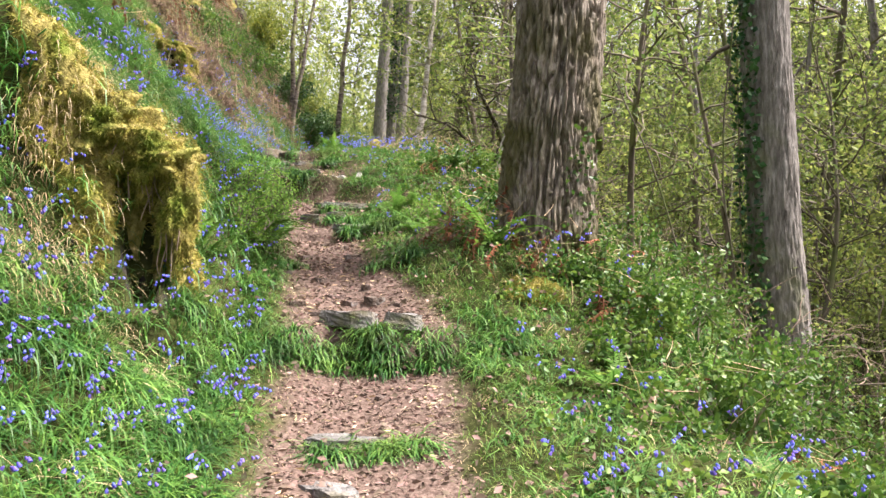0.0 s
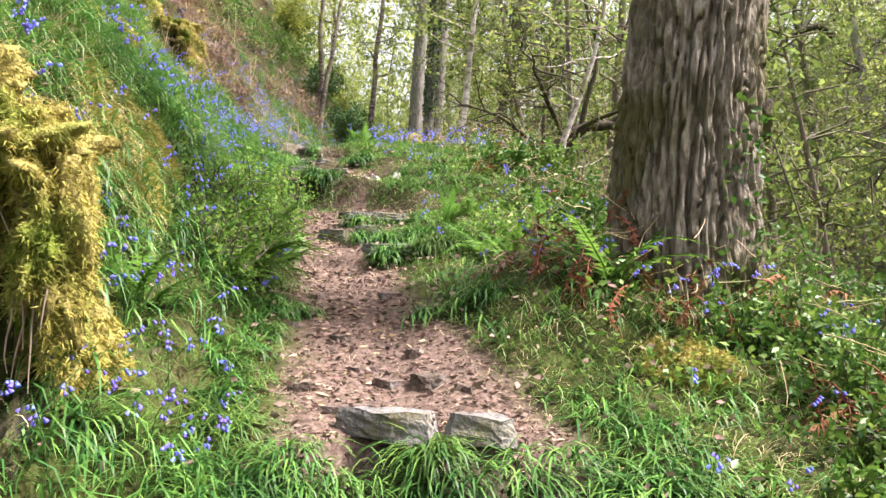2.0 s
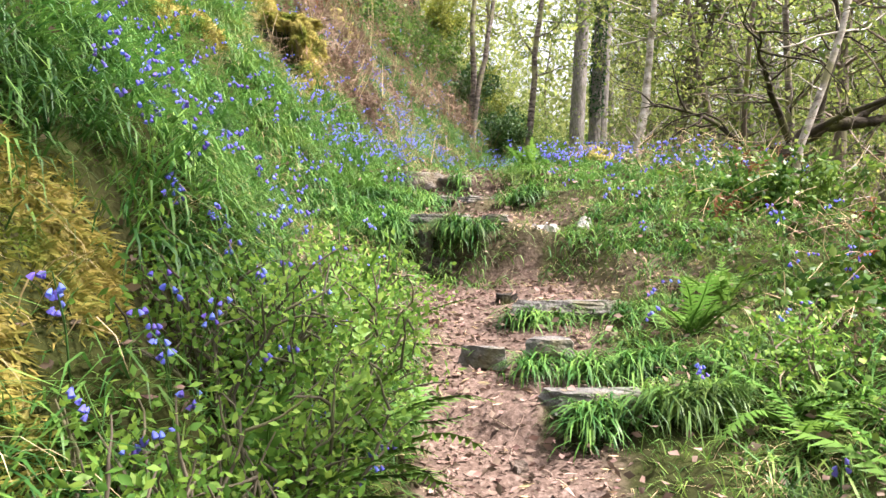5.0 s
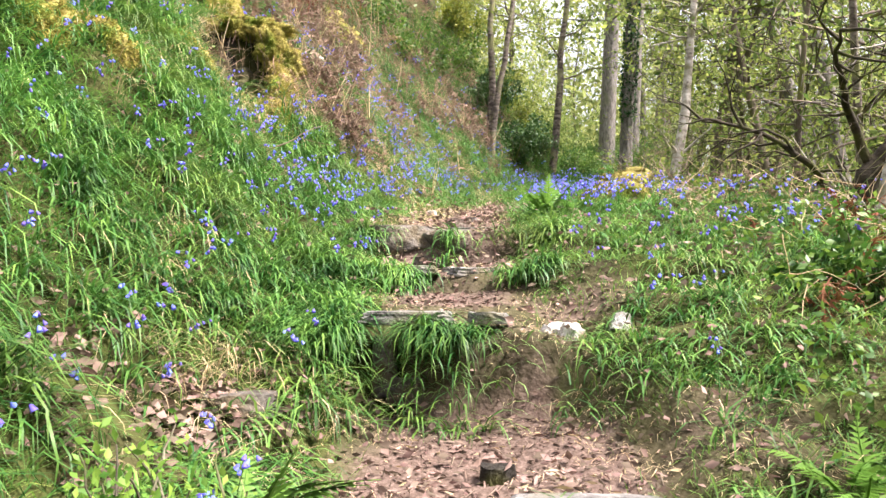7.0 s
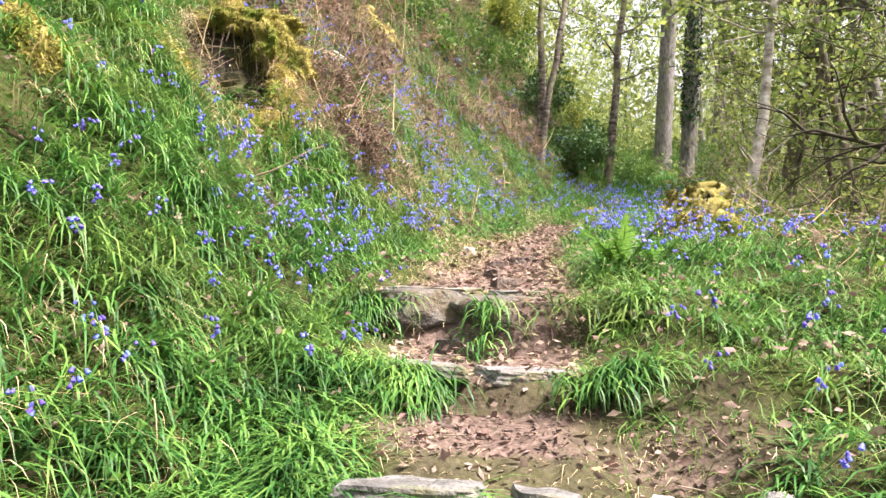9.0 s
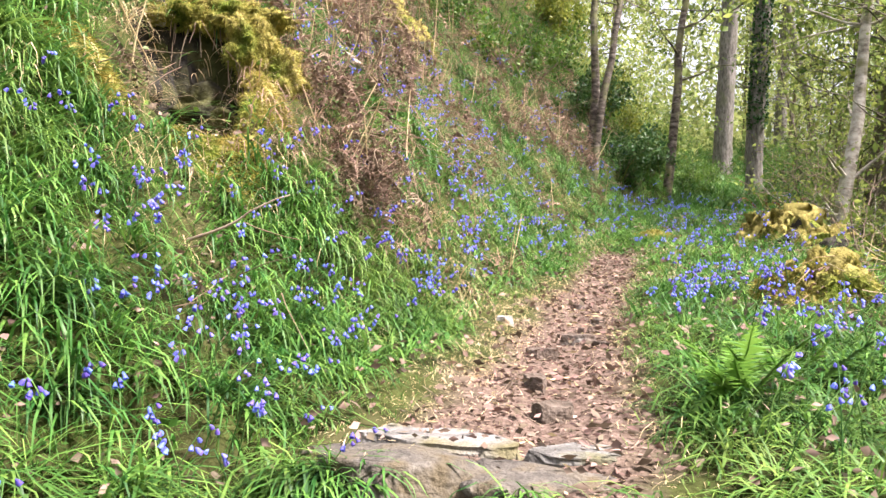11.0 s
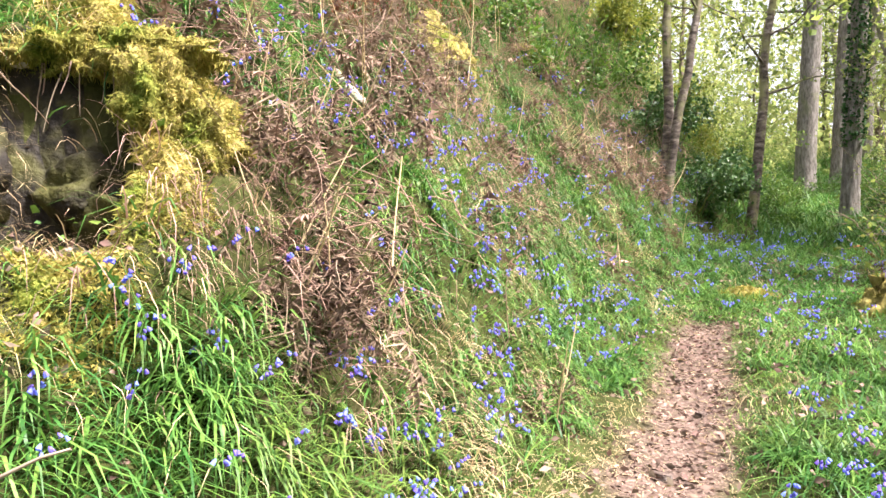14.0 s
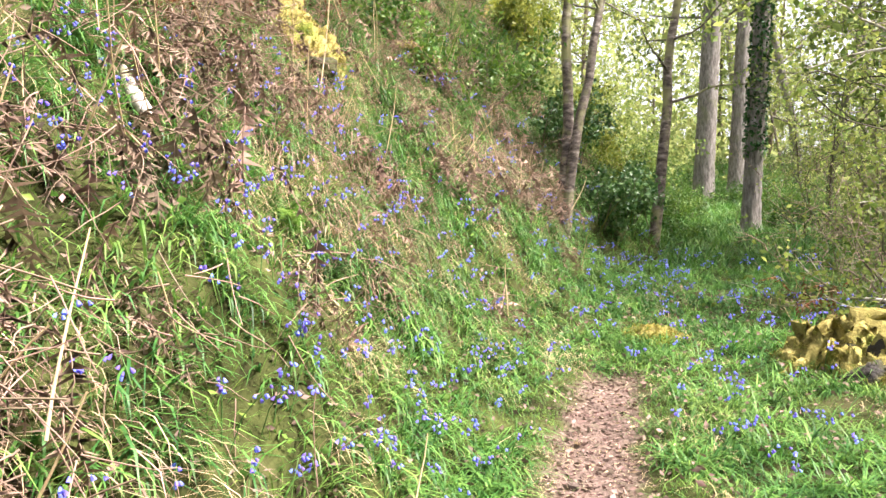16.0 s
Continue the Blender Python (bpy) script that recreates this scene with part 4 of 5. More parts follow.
        fern_clump("dead_bracken", (x, y, on_land(x, y) + h), n, ln, 0.036, G["redbracken"] if k < 11 or k % 2 else G["bracken"], G["straw"], "rusty brown dead bracken fronds in a heap", "bracken", 200 + k, up=0.2, droop=0.13, n=28, group="dead bracken", dead=True)
    # living ferns and lacy green plants
    for k, (x, y, ln, n) in enumerate([(1.15, 6.95, 0.7, 12), (0.75, 8.0, 0.55, 12), (0.55, 8.6, 0.5, 12), (1.0, 8.6, 0.55, 12), (-1.05, 7.6, 0.6, 22), (-1.02, 8.1, 0.6, 22), (-1.15, 8.6, 0.6, 22), (-1.08, 7.2, 0.55, 18), (-1.15, 9.1, 0.55, 18), (-0.95, 8.4, 0.5, 18), (-1.3, 9.6, 0.5, 16), (-1.25, 8.9, 0.55, 16), (-1.25, 6.2, 0.55, 14), (2.2, 4.8, 0.6, 12), (1.6, 5.0, 0.5, 12), (2.5, 5.7, 0.6, 12), (-0.6, 13.6, 0.4, 12), (-0.35, 13.9, 0.35, 10), (-3.3, 18.2, 0.35, 10), (-3.0, 18.0, 0.3, 8), (0.3, 9.6, 0.45, 10), (0.6, 10.2, 0.45, 10)]):
        fern_clump("fern", (x, y, on_land(x, y)), n, ln, 0.07, G["fern"], G["stem"], "fresh green ferny plant growing in a tuft", "fern", 300 + k, up=1.0, droop=0.07, group="green ferns")
    for k, (x, y, sx, sz) in enumerate([(-1.12, 7.15, 0.2, 0.5), (-1.08, 7.6, 0.22, 0.5), (-1.12, 8.05, 0.25, 0.55), (-1.15, 8.55, 0.25, 0.55), (-1.3, 9.05, 0.25, 0.5), (-1.3, 7.8, 0.25, 0.5), (0.95, 8.3, 0.25, 0.4), (0.7, 9.0, 0.25, 0.4)]):
        shrub((x, y, on_land(x, y)), (sx, sx, sz), 2300, G["wayside"], 0.019, "feathery bright green wayside plant in a tall tuft", 900 + k, name="wayside_plant", stems=22)
    # leafy shrubs: valley-side bank, foot of the twin birch, yellow-green brow
    n = 0
    for x, y, sx, sz, c in [(2.0, 4.3, 0.4, 0.55, 1200), (2.3, 5.0, 0.45, 0.6, 1300), (2.2, 3.5, 0.4, 0.5, 1200), (2.7, 4.1, 0.45, 0.6, 1300), (2.05, 5.8, 0.4, 0.55, 1200), (2.0, 6.5, 0.4, 0.5, 1000), (1.7, 5.2, 0.3, 0.4, 800), (1.25, 10.0, 0.35, 0.4, 800), (1.5, 9.2, 0.4, 0.5, 900), (1.2, 11.9, 0.35, 0.4, 800), (2.5, 6.3, 0.6, 0.7, 900), (2.9, 5.4, 0.6, 0.7, 900), (3.1, 7.2, 0.8, 0.9, 1200), (2.6, 8.3, 0.7, 0.8, 1000), (3.6, 8.8, 0.9, 1.0, 1300), (4.3, 7.6, 0.9, 1.0, 1300), (1.9, 9.3, 0.6, 0.6, 800), (2.5, 10.3, 0.8, 0.8, 1000), (3.6, 11.0, 0.9, 1.1, 1300), (1.7, 11.0, 0.6, 0.6, 800), (1.6, 12.2, 0.5, 0.5, 600), (2.6, 12.6, 0.8, 0.9, 1000),
                            (3.4, 14.5, 1.0, 1.2, 1300), (2.4, 16.0, 0.8, 0.9, 1000), (4.6, 13.0, 1.1, 1.3, 1400), (3.3, 4.3, 0.7, 0.8, 1000), (5.5, 8.0, 1.2, 1.3, 1600), (6.5, 9.5, 1.3, 1.5, 1700), (1.9, 18.0, 0.8, 0.9, 900), (2.0, 21.0, 0.8, 1.0, 900), (2.6, 26.0, 1.0, 1.2, 1100), (2.2, 30.0, 0.7, 0.7, 800), (3.2, 33.0, 1.2, 1.4, 1200), (2.0, 35.0, 0.8, 0.7, 800), (2.8, 40.0, 1.2, 1.3, 1200), (-1.2, 38.0, 1.0, 1.0, 900), (-0.8, 46.0, 1.1, 1.1, 900), (2.6, 47.0, 1.2, 1.2, 900), (-1.5, 52.0, 1.4, 1.5, 1000), (2.0, 53.0, 1.2, 1.1, 900), (3.8, 50.0, 1.4, 1.5, 1000), (1.9, 33.4, 0.7, 0.8, 1200), (1.9, 36.5, 0.9, 1.0, 1400), (-0.6, 35.0, 0.7, 0.8, 1200), (-0.4, 40.5, 0.9, 1.0, 1400), (1.4, 41.0, 0.9, 1.0, 1400), (3.0, 37.5, 1.0, 1.2, 1500), (-0.6, 31.0, 0.5, 0.6, 1000), (0.2, 48.0, 1.2, 1.4, 1600), (7.5, 12.5, 1.5, 1.8, 1800), (5.8, 16.0, 1.4, 1.6, 1600)]:
        shrub((x, y, on_land(x, y)), (sx, sx, sz), int(c * 1.7), G["shrubleaf"], 0.03 if y < 9 else 0.04, "leafy green woodland shrub below the path", 400 + n)
        n += 1
    for x, y, sx, sz, c in [(-2.0, 26.6, 0.7, 1.0, 2600), (-2.7, 26.8, 0.8, 1.0, 2600), (-1.6, 28.0, 0.6, 0.8, 2000), (-3.6, 24.8, 1.1, 1.4, 2400), (-5.0, 23.0, 1.2, 1.2, 2000), (-6.0, 21.4, 1.2, 1.2, 1800)]:
        shrub((x, y, on_land(x, y)), (sx, sx, sz), c, G["darkbush"] if x > -3.2 else G["shrubleaf"], 0.055, "dense dark evergreen bush at the foot of the birches" if x > -3.2 else "grey-green bush on the steep bank", 450 + n)
        n += 1
    for x, y, sx, sz, c in [(-1.9, 36.0, 1.3, 2.4, 4000), (-4.8, 38.0, 2.0, 4.0, 6000), (-3.0, 41.0, 2.0, 4.0, 6000)]:
        shrub((x, y, on_land(x, y)), (sx * 0.5, sx * 0.5, sz), c, G["leaf"] if n % 2 else G["broomleaf"], 0.06, "tall leafy bush closing the view behind the birches", 520 + n, stems=16)
        n += 1
    for x, y, sx, sz, c in [(-4.0, 29.0, 0.9, 1.1, 3800), (-5.4, 27.6, 0.9, 1.1, 3400), (-3.0, 31.0, 1.0, 1.2, 3600), (-6.3, 30.4, 1.2, 1.5, 3800), (-2.6, 34.0, 1.2, 1.5, 3400), (-7.0, 26.6, 1.1, 1.3, 3000), (-4.6, 32.5, 1.0, 1.3, 3400)]:
        shrub((x, y, on_land(x, y)), (sx, sx, sz), c, G["broomleaf"], 0.055, "yellow-green feathery bush on the brow of the bank", 480 + n, stems=14)
        n += 1


undergrowth()


def thicket(at, size, seed):
    """A tangle of bare grey-brown stems with a few small leaves."""
    rng = np.random.default_rng(seed)
    t = thing("thicket", (at[0], at[1], at[2]), "tangled thicket of bare grey-brown twigs with few leaves", "shrub", "thickets")
    fine, leafs = [], []
    for k in range(16):
        a = rng.uniform(0, 6.28)
        q, d = wander(rng.normal(0, size * 0.25, 3) * (1, 1, 0), (math.cos(a) * 0.8, math.sin(a) * 0.8, 1.0), size * rng.uniform(1.0, 2.0), 10, rng, 0.2)
        part("stem", tube_mesh("stem", [(q, np.linspace(0.018, 0.005, 10))], G["stembark"], 5), t)
        for j in range(2, 10):
            q2, d2 = wander(q[j], d + rng.normal(0, 0.9, 3), size * rng.uniform(0.3, 0.8), 6, rng, 0.25)
            fine.append((q2, np.linspace(0.006, 0.0025, 6)))
            q3, _ = wander(q2[3], d2 + rng.normal(0, 0.9, 3), size * 0.3, 4, rng, 0.25)
            fine.append((q3, np.linspace(0.004, 0.002, 4)))
            leafs.append(q2[rng.integers(1, 6, 7)] + rng.normal(0, 0.06, (7, 3)))
    spray("twig_spray", tube_mesh("twig_spray", fine, G["twig"], 4), t)
    part("foliage", leaf_cloud(np.concatenate(leafs), 0.045, G["leaf"], "foliage", rng), t)


for k, (x, y, s) in enumerate([(2.6, 14.6, 1.0), (3.4, 16.2, 1.3), (2.2, 17.2, 0.9), (1.6, 19.2, 0.9), (2.6, 20.0, 1.3), (1.9, 22.2, 1.0), (3.6, 22.5, 1.5), (1.6, 25.0, 1.0), (2.8, 27.5, 1.3), (4.6, 15.0, 1.5), (4.2, 19.0, 1.6), (5.6, 12.2, 1.6), (3.4, 10.0, 1.1), (4.2, 9.0, 1.2), (6.4, 10.8, 1.7), (2.2, 31.0, 1.3)]):
    thicket((x, y, on_land(x, y)), s, 700 + k)


# ---- stones of the steps and the path ----
def stone(at, size, label, seed, mat="", turn=0.0, flatten=0.35, tilt=(0, 0), name="stone", sub=3, crisp=0.9, bury=0.35):
    mat = mat or ("slate" if "flat" in label and "slab" in label or "sunk" in label else "earthstone" if "embedded" in label or "worn" in label else "rock")
    quartz = mat == "quartz"
    ob = new(name, slate_mesh(name, size, G[mat], seed, 0.7, 4) if quartz else slate_mesh(name, size, G[mat], seed, 0.86 if flatten > 0.2 else 0.7, 5 if sub > 3 else 4))
    z = on_land(at[0], at[1])
    if len(at) > 2:
        z = min(at[2], z + 0.06) if "slab" in label else at[2]
    ob.matrix_basis = pose(at[0], at[1], z + size[2] * (0.5 - bury), tilt[0], tilt[1], turn)
    return tagged(ob, label, "stone")


def boulder(at, size, label, seed):
    ob = new("stone", lump_mesh("stone", size, G["rock"], seed, 0.35, 0.25, 4, 1.6, 0.85))
    ob.location = at
    return tagged(ob, label, "stone")


def stones():
    flat = "flat grey slab of slate edging a path step"
    stone((-0.12, 4.42), (0.62, 0.26, 0.12), "flat grey stone sunk in the earth path", 1.0, turn=8, sub=4, bury=0.6)
    stone((-0.14, 3.75), (0.42, 0.22, 0.11), "flat grey stone sunk in the earth path", 2.0, turn=-12, bury=0.65)
    stone((-0.1, 5.93, 1.03), (0.56, 0.32, 0.12), flat, 3.0, turn=-8, sub=4, tilt=(-5, 2), bury=0.5)
    stone((0.27, 5.85, 0.98), (0.42, 0.26, 0.12), flat, 4.0, turn=-12, sub=4, tilt=(-5, 3), bury=0.5)
    stone((0.0, 5.84, 0.84), (0.3, 0.14, 0.14), "rough grey stone in a step riser", 5.0, bury=0.6)
    for k, (x, y, s) in enumerate([(-0.12, 6.5, 0.22), (0.08, 6.42, 0.26), (0.02, 6.75, 0.18), (0.25, 6.3, 0.16), (-0.25, 6.65, 0.2), (-0.6, 7.83, 0.26), (-0.12, 7.75, 0.24), (-0.4, 7.0, 0.18), (-0.7, 7.2, 0.14), (0.1, 5.1, 0.12), (0.35, 5.0, 0.1), (-0.3, 5.2, 0.09), (-0.55, 6.35, 0.16), (-0.2, 8.3, 0.14), (-0.45, 8.6, 0.12), (-0.28, 6.15, 0.3)]):
        stone((x, y), (s, s * 0.7, s * 0.4), "rough brownish-grey stone embedded in the path", 10.0 + k, turn=k * 47, bury=0.74)
    stone((-0.17, 8.95, 1.80), (0.66, 0.2, 0.10), flat, 30.0, turn=2, sub=4, bury=0.72)
    stone((0.25, 8.98, 1.80), (0.4, 0.18, 0.10), flat, 30.5, turn=6, bury=0.72)
    stone((-0.64, 9.38, 1.93), (0.30, 0.18, 0.09), flat, 31.0, turn=-5, bury=0.72)
    stone((-0.35, 9.42, 1.98), (0.34, 0.2, 0.08), flat, 31.5, turn=4, bury=0.72)
    stone((-0.23, 10.08, 2.14), (0.88, 0.32, 0.08), flat, 32.0, turn=3, sub=4, tilt=(-3, 0), bury=0.6)
    stone((-0.62, 10.39), (0.16, 0.10, 0.10), "small dark pointed stone on the path", 33.0, "dark_rock_and_shade")
    stone((-1.68, 10.42), (0.34, 0.22, 0.10), "flat pale stone in the grass beside the path", 34.0)
    stone((-1.1, 11.17, 2.72), (0.5, 0.2, 0.06), flat, 36.0, turn=-3, sub=4, bury=0.55)
    stone((-0.75, 11.18, 2.71), (0.26, 0.18, 0.05), flat, 36.5, turn=2, bury=0.55)
    stone((-1.24, 11.08, 2.44), (0.14, 0.1, 0.24), "rough grey stone in a step riser", 37.0, bury=0.5)
    stone((-1.12, 11.06, 2.33), (0.2, 0.1, 0.12), "rough grey stone in a step riser", 38.0, bury=0.5)
    for k, (x, y, s) in enumerate([(-0.42, 11.42, 0.17), (-0.37, 11.28, 0.19), (-0.47, 11.22, 0.08), (-0.12, 11.36, 0.13)]):
        stone((x, y), (s * 1.15, s * 0.9, s * 0.7), "white quartz stone beside the steps", 40.0 + k, "quartz", turn=k * 60, flatten=0.1, tilt=(18, 8 - k * 6), bury=0.36)
    stone((-1.42, 12.16, 2.90), (0.56, 0.24, 0.05), flat, 50.0, sub=4, bury=0.78)
    stone((-0.92, 12.14, 2.89), (0.5, 0.22, 0.05), flat, 51.0, turn=5, sub=4, bury=0.78)
    stone((-1.3, 12.58), (0.24, 0.14, 0.10), "grey stone on a step tread", 52.0)
    boulder((-1.6, 12.9, 3.05), (0.38, 0.24, 0.18), "large grey rock forming the top step", 53.0)
    boulder((-1.17, 12.92, 3.03), (0.3, 0.22, 0.17), "large mossy grey rock forming the top step", 54.0)
    stone((-1.58, 13.12, 3.18), (0.66, 0.4, 0.07), flat, 55.0, turn=-4, sub=4, bury=0.8)
    stone((-1.08, 13.12, 3.17), (0.5, 0.32, 0.06), flat, 56.0, turn=7, sub=4, bury=0.8)
    for k, (x, y, s) in enumerate([(-1.35, 15.06, 0.22), (-1.45, 15.2, 0.16), (-1.22, 14.9, 0.14), (-1.5, 14.6, 0.2), (-1.25, 13.6, 0.22), (-1.4, 14.0, 0.18), (-1.3, 15.7, 0.14), (-1.5, 16.3, 0.13), (-1.4, 17.4, 0.13), (-1.6, 18.2, 0.12), (-1.35, 15.4, 0.12)]):
        stone((x, y), (s, s * 0.7, s * 0.42), "flat grey-brown stone worn into the path", 60.0 + k, turn=k * 53, bury=0.5)
    stone((-1.81, 15.24), (0.15, 0.1, 0.08), "small pale stone at the edge of the path", 75.0, "quartz", bury=0.6)


stones()


# ---- mossy rocks and stumps ----
def moss_shoots(me, count, ln, rng):
    """Short shaggy shoots hanging from the faces of a moss sheet."""
    n = len(me.polygons)
    c, nm = np.zeros(n * 3), np.zeros(n * 3)
    me.polygons.foreach_get("center", c)
    me.polygons.foreach_get("normal", nm)
    c, nm = c.reshape(-1, 3), nm.reshape(-1, 3)
    i = rng.integers(0, n, count)
    p, d = c[i] + rng.normal(0, 0.01, (count, 3)), nm[i] + rng.normal(0, 0.5, (count, 3)) + np.array([0, 0, -0.25])
    d /= np.linalg.norm(d, axis=1)[:, None]
    s = np.cross(d, rng.normal(size=(count, 3)))
    s /= np.linalg.norm(s, axis=1)[:, None]
    l_ = rng.uniform(0.4, 1.3, count)[:, None] * ln
    v = np.stack([p - s * ln * 0.13, p + s * ln * 0.13, p + d * l_ + np.array([0, 0, -0.3]) * l_], 1).reshape(-1, 3)
    return mesh_from("moss_fuzz", v, None, np.arange(count * 3).reshape(-1, 3), G["mosstuft"])


def moss_sheet(x0, y0, rx, ry, thick, seed, step=0.022, name="moss", mat="moss"):
    """Moss lying over the ground: a lumpy sheet that swells from its edge, about (x0, y0)."""
    xs, ys = np.arange(-rx, rx + step / 2, step), np.arange(-ry, ry + step / 2, step)
    X, Y = np.meshgrid(xs, ys)
    gx, gy = X + x0, Y + y0
    Z = land(gx, gy)
    e = 0.03
    N = np.stack([-(land(gx + e, gy) - land(gx - e, gy)) / (2 * e), -(land(gx, gy + e) - land(gx, gy - e)) / (2 * e), np.ones_like(Z)], -1)
    N /= np.linalg.norm(N, axis=-1)[..., None]
    r = np.hypot(X / rx, Y / ry) + 0.22 * rot_noise(gx, gy, 5.0, seed)
    lump = 0.6 + 0.55 * rot_noise(gx + Z * 0.8, gy, 8.0, seed + 1) + 0.45 * rot_noise(gx + Z, gy - Z, 21.0, seed + 2)
    h = np.sqrt(np.clip(1 - r, 0, 1)) * thick * lump - 0.05 * (r > 1) - 0.02
    P = np.stack([gx, gy, Z], -1) + N * h[..., None]
    ny, nx = X.shape
    i = (np.arange(ny - 1)[:, None] * nx + np.arange(nx - 1)[None]).ravel()
    inside = (r < 1.05).ravel()
    i = i[inside[i] & inside[i + nx + 1]]
    P = P - np.array([x0, y0, on_land(x0, y0)])
    return mesh_from(name, P.reshape(-1, 3), np.stack([i, i + 1, i + 1 + nx, i + nx], 1), None, G[mat], smooth=True)


def mossy(name, patches, label, seed, rocks=(), density=9000, ln=0.04, hollows=(), brows=()):
    rng = np.random.default_rng(int(seed))
    x, y = patches[0][:2]
    t = thing(name, (x, y, on_land(x, y)), label, "moss")
    for k, (px, py, rx, ry, th) in enumerate(patches):
        me = moss_sheet(px, py, rx, ry, th, seed + k)
        o = part("moss", me, t, "shaggy yellow-green moss")
        o.location = (px - x, py - y, on_land(px, py) - on_land(x, y))
        spray("moss_fuzz", moss_shoots(me, int(density * rx * ry * 10), ln, rng), o)
    for k, (lx, ly, lz, sx, sy, sz) in enumerate(brows):
        me = lump_mesh("moss", (sx, sy, sz), G["moss"], seed + 3 + k, 0.75, 0, 5, 2.2)
        o = part("moss", me, t, "overhanging brow of yellow-green moss")
        o.location = (lx - x, ly - y, lz - on_land(x, y))
        spray("moss_fuzz", moss_shoots(me, int(26000 * (sx * sy + sy * sz + sx * sz)) * 7, ln * 0.6, rng), o)
        roots = []
        for _ in range(9):
            q, _w = wander((rng.uniform(-0.8, 0.8) * sx, -0.6 * sy + rng.normal(0, 0.02), -0.5 * sz), (rng.normal(0, 0.12), -0.1, -1), rng.uniform(0.12, 0.34), 6, rng, 0.08)
            roots.append((q, np.linspace(0.005, 0.002, 6)))
        spray("root_spray", tube_mesh("root_spray", roots, G["twig"], 4), o)
    # Dark sheet lining each hollow; its colour stands in for the shade inside.
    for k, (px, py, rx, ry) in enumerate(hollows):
        o = part("hollow", moss_sheet(px, py, rx, ry, 0.07, seed + 5 + k, name="hollow", mat="dark_rock_and_shade"), t, "earth and rock of the hollow, its shade put into the dark colour")
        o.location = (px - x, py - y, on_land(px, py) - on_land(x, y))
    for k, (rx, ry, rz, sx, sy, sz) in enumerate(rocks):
        o = part("rock", lump_mesh("rock", (sx, sy, sz), G["dark_rock_and_shade"], seed + 9 + k, 0.45, 0, 4, 1.8, 0.9), t, "dark craggy rock face")
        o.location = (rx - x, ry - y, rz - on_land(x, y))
    return t


def mossy_things():
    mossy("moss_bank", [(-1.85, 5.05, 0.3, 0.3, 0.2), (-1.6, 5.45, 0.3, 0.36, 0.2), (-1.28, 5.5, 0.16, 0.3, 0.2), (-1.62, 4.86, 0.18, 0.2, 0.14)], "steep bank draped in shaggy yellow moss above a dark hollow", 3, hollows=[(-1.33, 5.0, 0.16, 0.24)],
          brows=[(-1.36, 5.1, 2.0, 0.22, 0.26, 0.16), (-1.16, 5.08, 1.72, 0.10, 0.16, 0.26), (-1.62, 5.0, 2.2, 0.26, 0.2, 0.2)])
    mossy("moss_bank", [(-1.58, 6.85, 0.26, 0.4, 0.09), (-1.62, 7.45, 0.2, 0.25, 0.07)], "yellow moss patch showing through hanging dry grass", 5)
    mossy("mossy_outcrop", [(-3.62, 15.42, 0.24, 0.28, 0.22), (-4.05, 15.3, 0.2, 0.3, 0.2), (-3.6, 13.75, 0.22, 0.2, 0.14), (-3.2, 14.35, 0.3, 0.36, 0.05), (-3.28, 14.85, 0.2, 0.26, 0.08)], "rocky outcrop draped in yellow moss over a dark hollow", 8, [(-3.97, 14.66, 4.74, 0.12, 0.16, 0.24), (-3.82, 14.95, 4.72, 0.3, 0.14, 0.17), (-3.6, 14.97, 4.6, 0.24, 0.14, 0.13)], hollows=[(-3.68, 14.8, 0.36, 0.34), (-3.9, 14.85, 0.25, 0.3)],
          brows=[(-3.44, 15.06, 5.12, 0.12, 0.15, 0.2), (-3.33, 15.22, 4.98, 0.12, 0.14, 0.16), (-3.66, 15.2, 5.36, 0.32, 0.2, 0.09), (-3.9, 15.05, 5.32, 0.24, 0.24, 0.1)])
    stone((-4.0, 14.82, 5.30), (0.16, 0.14, 0.07), "pale quartz block in the dark hollow of the outcrop", 81.0, "quartz", tilt=(20, 25), bury=0.5)
    mossy("mossy_outcrop", [(-3.5, 12.4, 0.26, 0.22, 0.16), (-3.8, 12.1, 0.24, 0.3, 0.16)], "moss-covered boss of rock on the bank", 11)
    mossy("moss_cushion", [(1.38, 6.38, 0.26, 0.2, 0.12)], "bright yellow moss cushion beside the path", 14)
    mossy("moss_cushion", [(-1.15, 22.2, 0.34, 0.3, 0.2)], "yellow-green moss cushion at the path side", 15)
    mossy("mossy_mound", [(0.32, 20.95, 0.6, 0.5, 0.42), (0.9, 21.2, 0.5, 0.5, 0.45), (0.62, 20.55, 0.42, 0.36, 0.34)], "mound of brown and yellow moss over roots", 16, density=2600, rocks=[(0.5, 20.75, on_land(0.5, 20.75) - 0.05, 0.34, 0.22, 0.3), (0.95, 20.95, on_land(0.95, 20.95), 0.3, 0.25, 0.36), (0.36, 20.42, on_land(0.36, 20.42) - 0.08, 0.26, 0.18, 0.24), (0.78, 20.3, on_land(0.78, 20.3) - 0.05, 0.28, 0.2, 0.3)])
    mossy("tree_stump", [(0.0, 16.05, 0.36, 0.3, 0.36)], "low mossy stump among bluebells and bracken", 17)
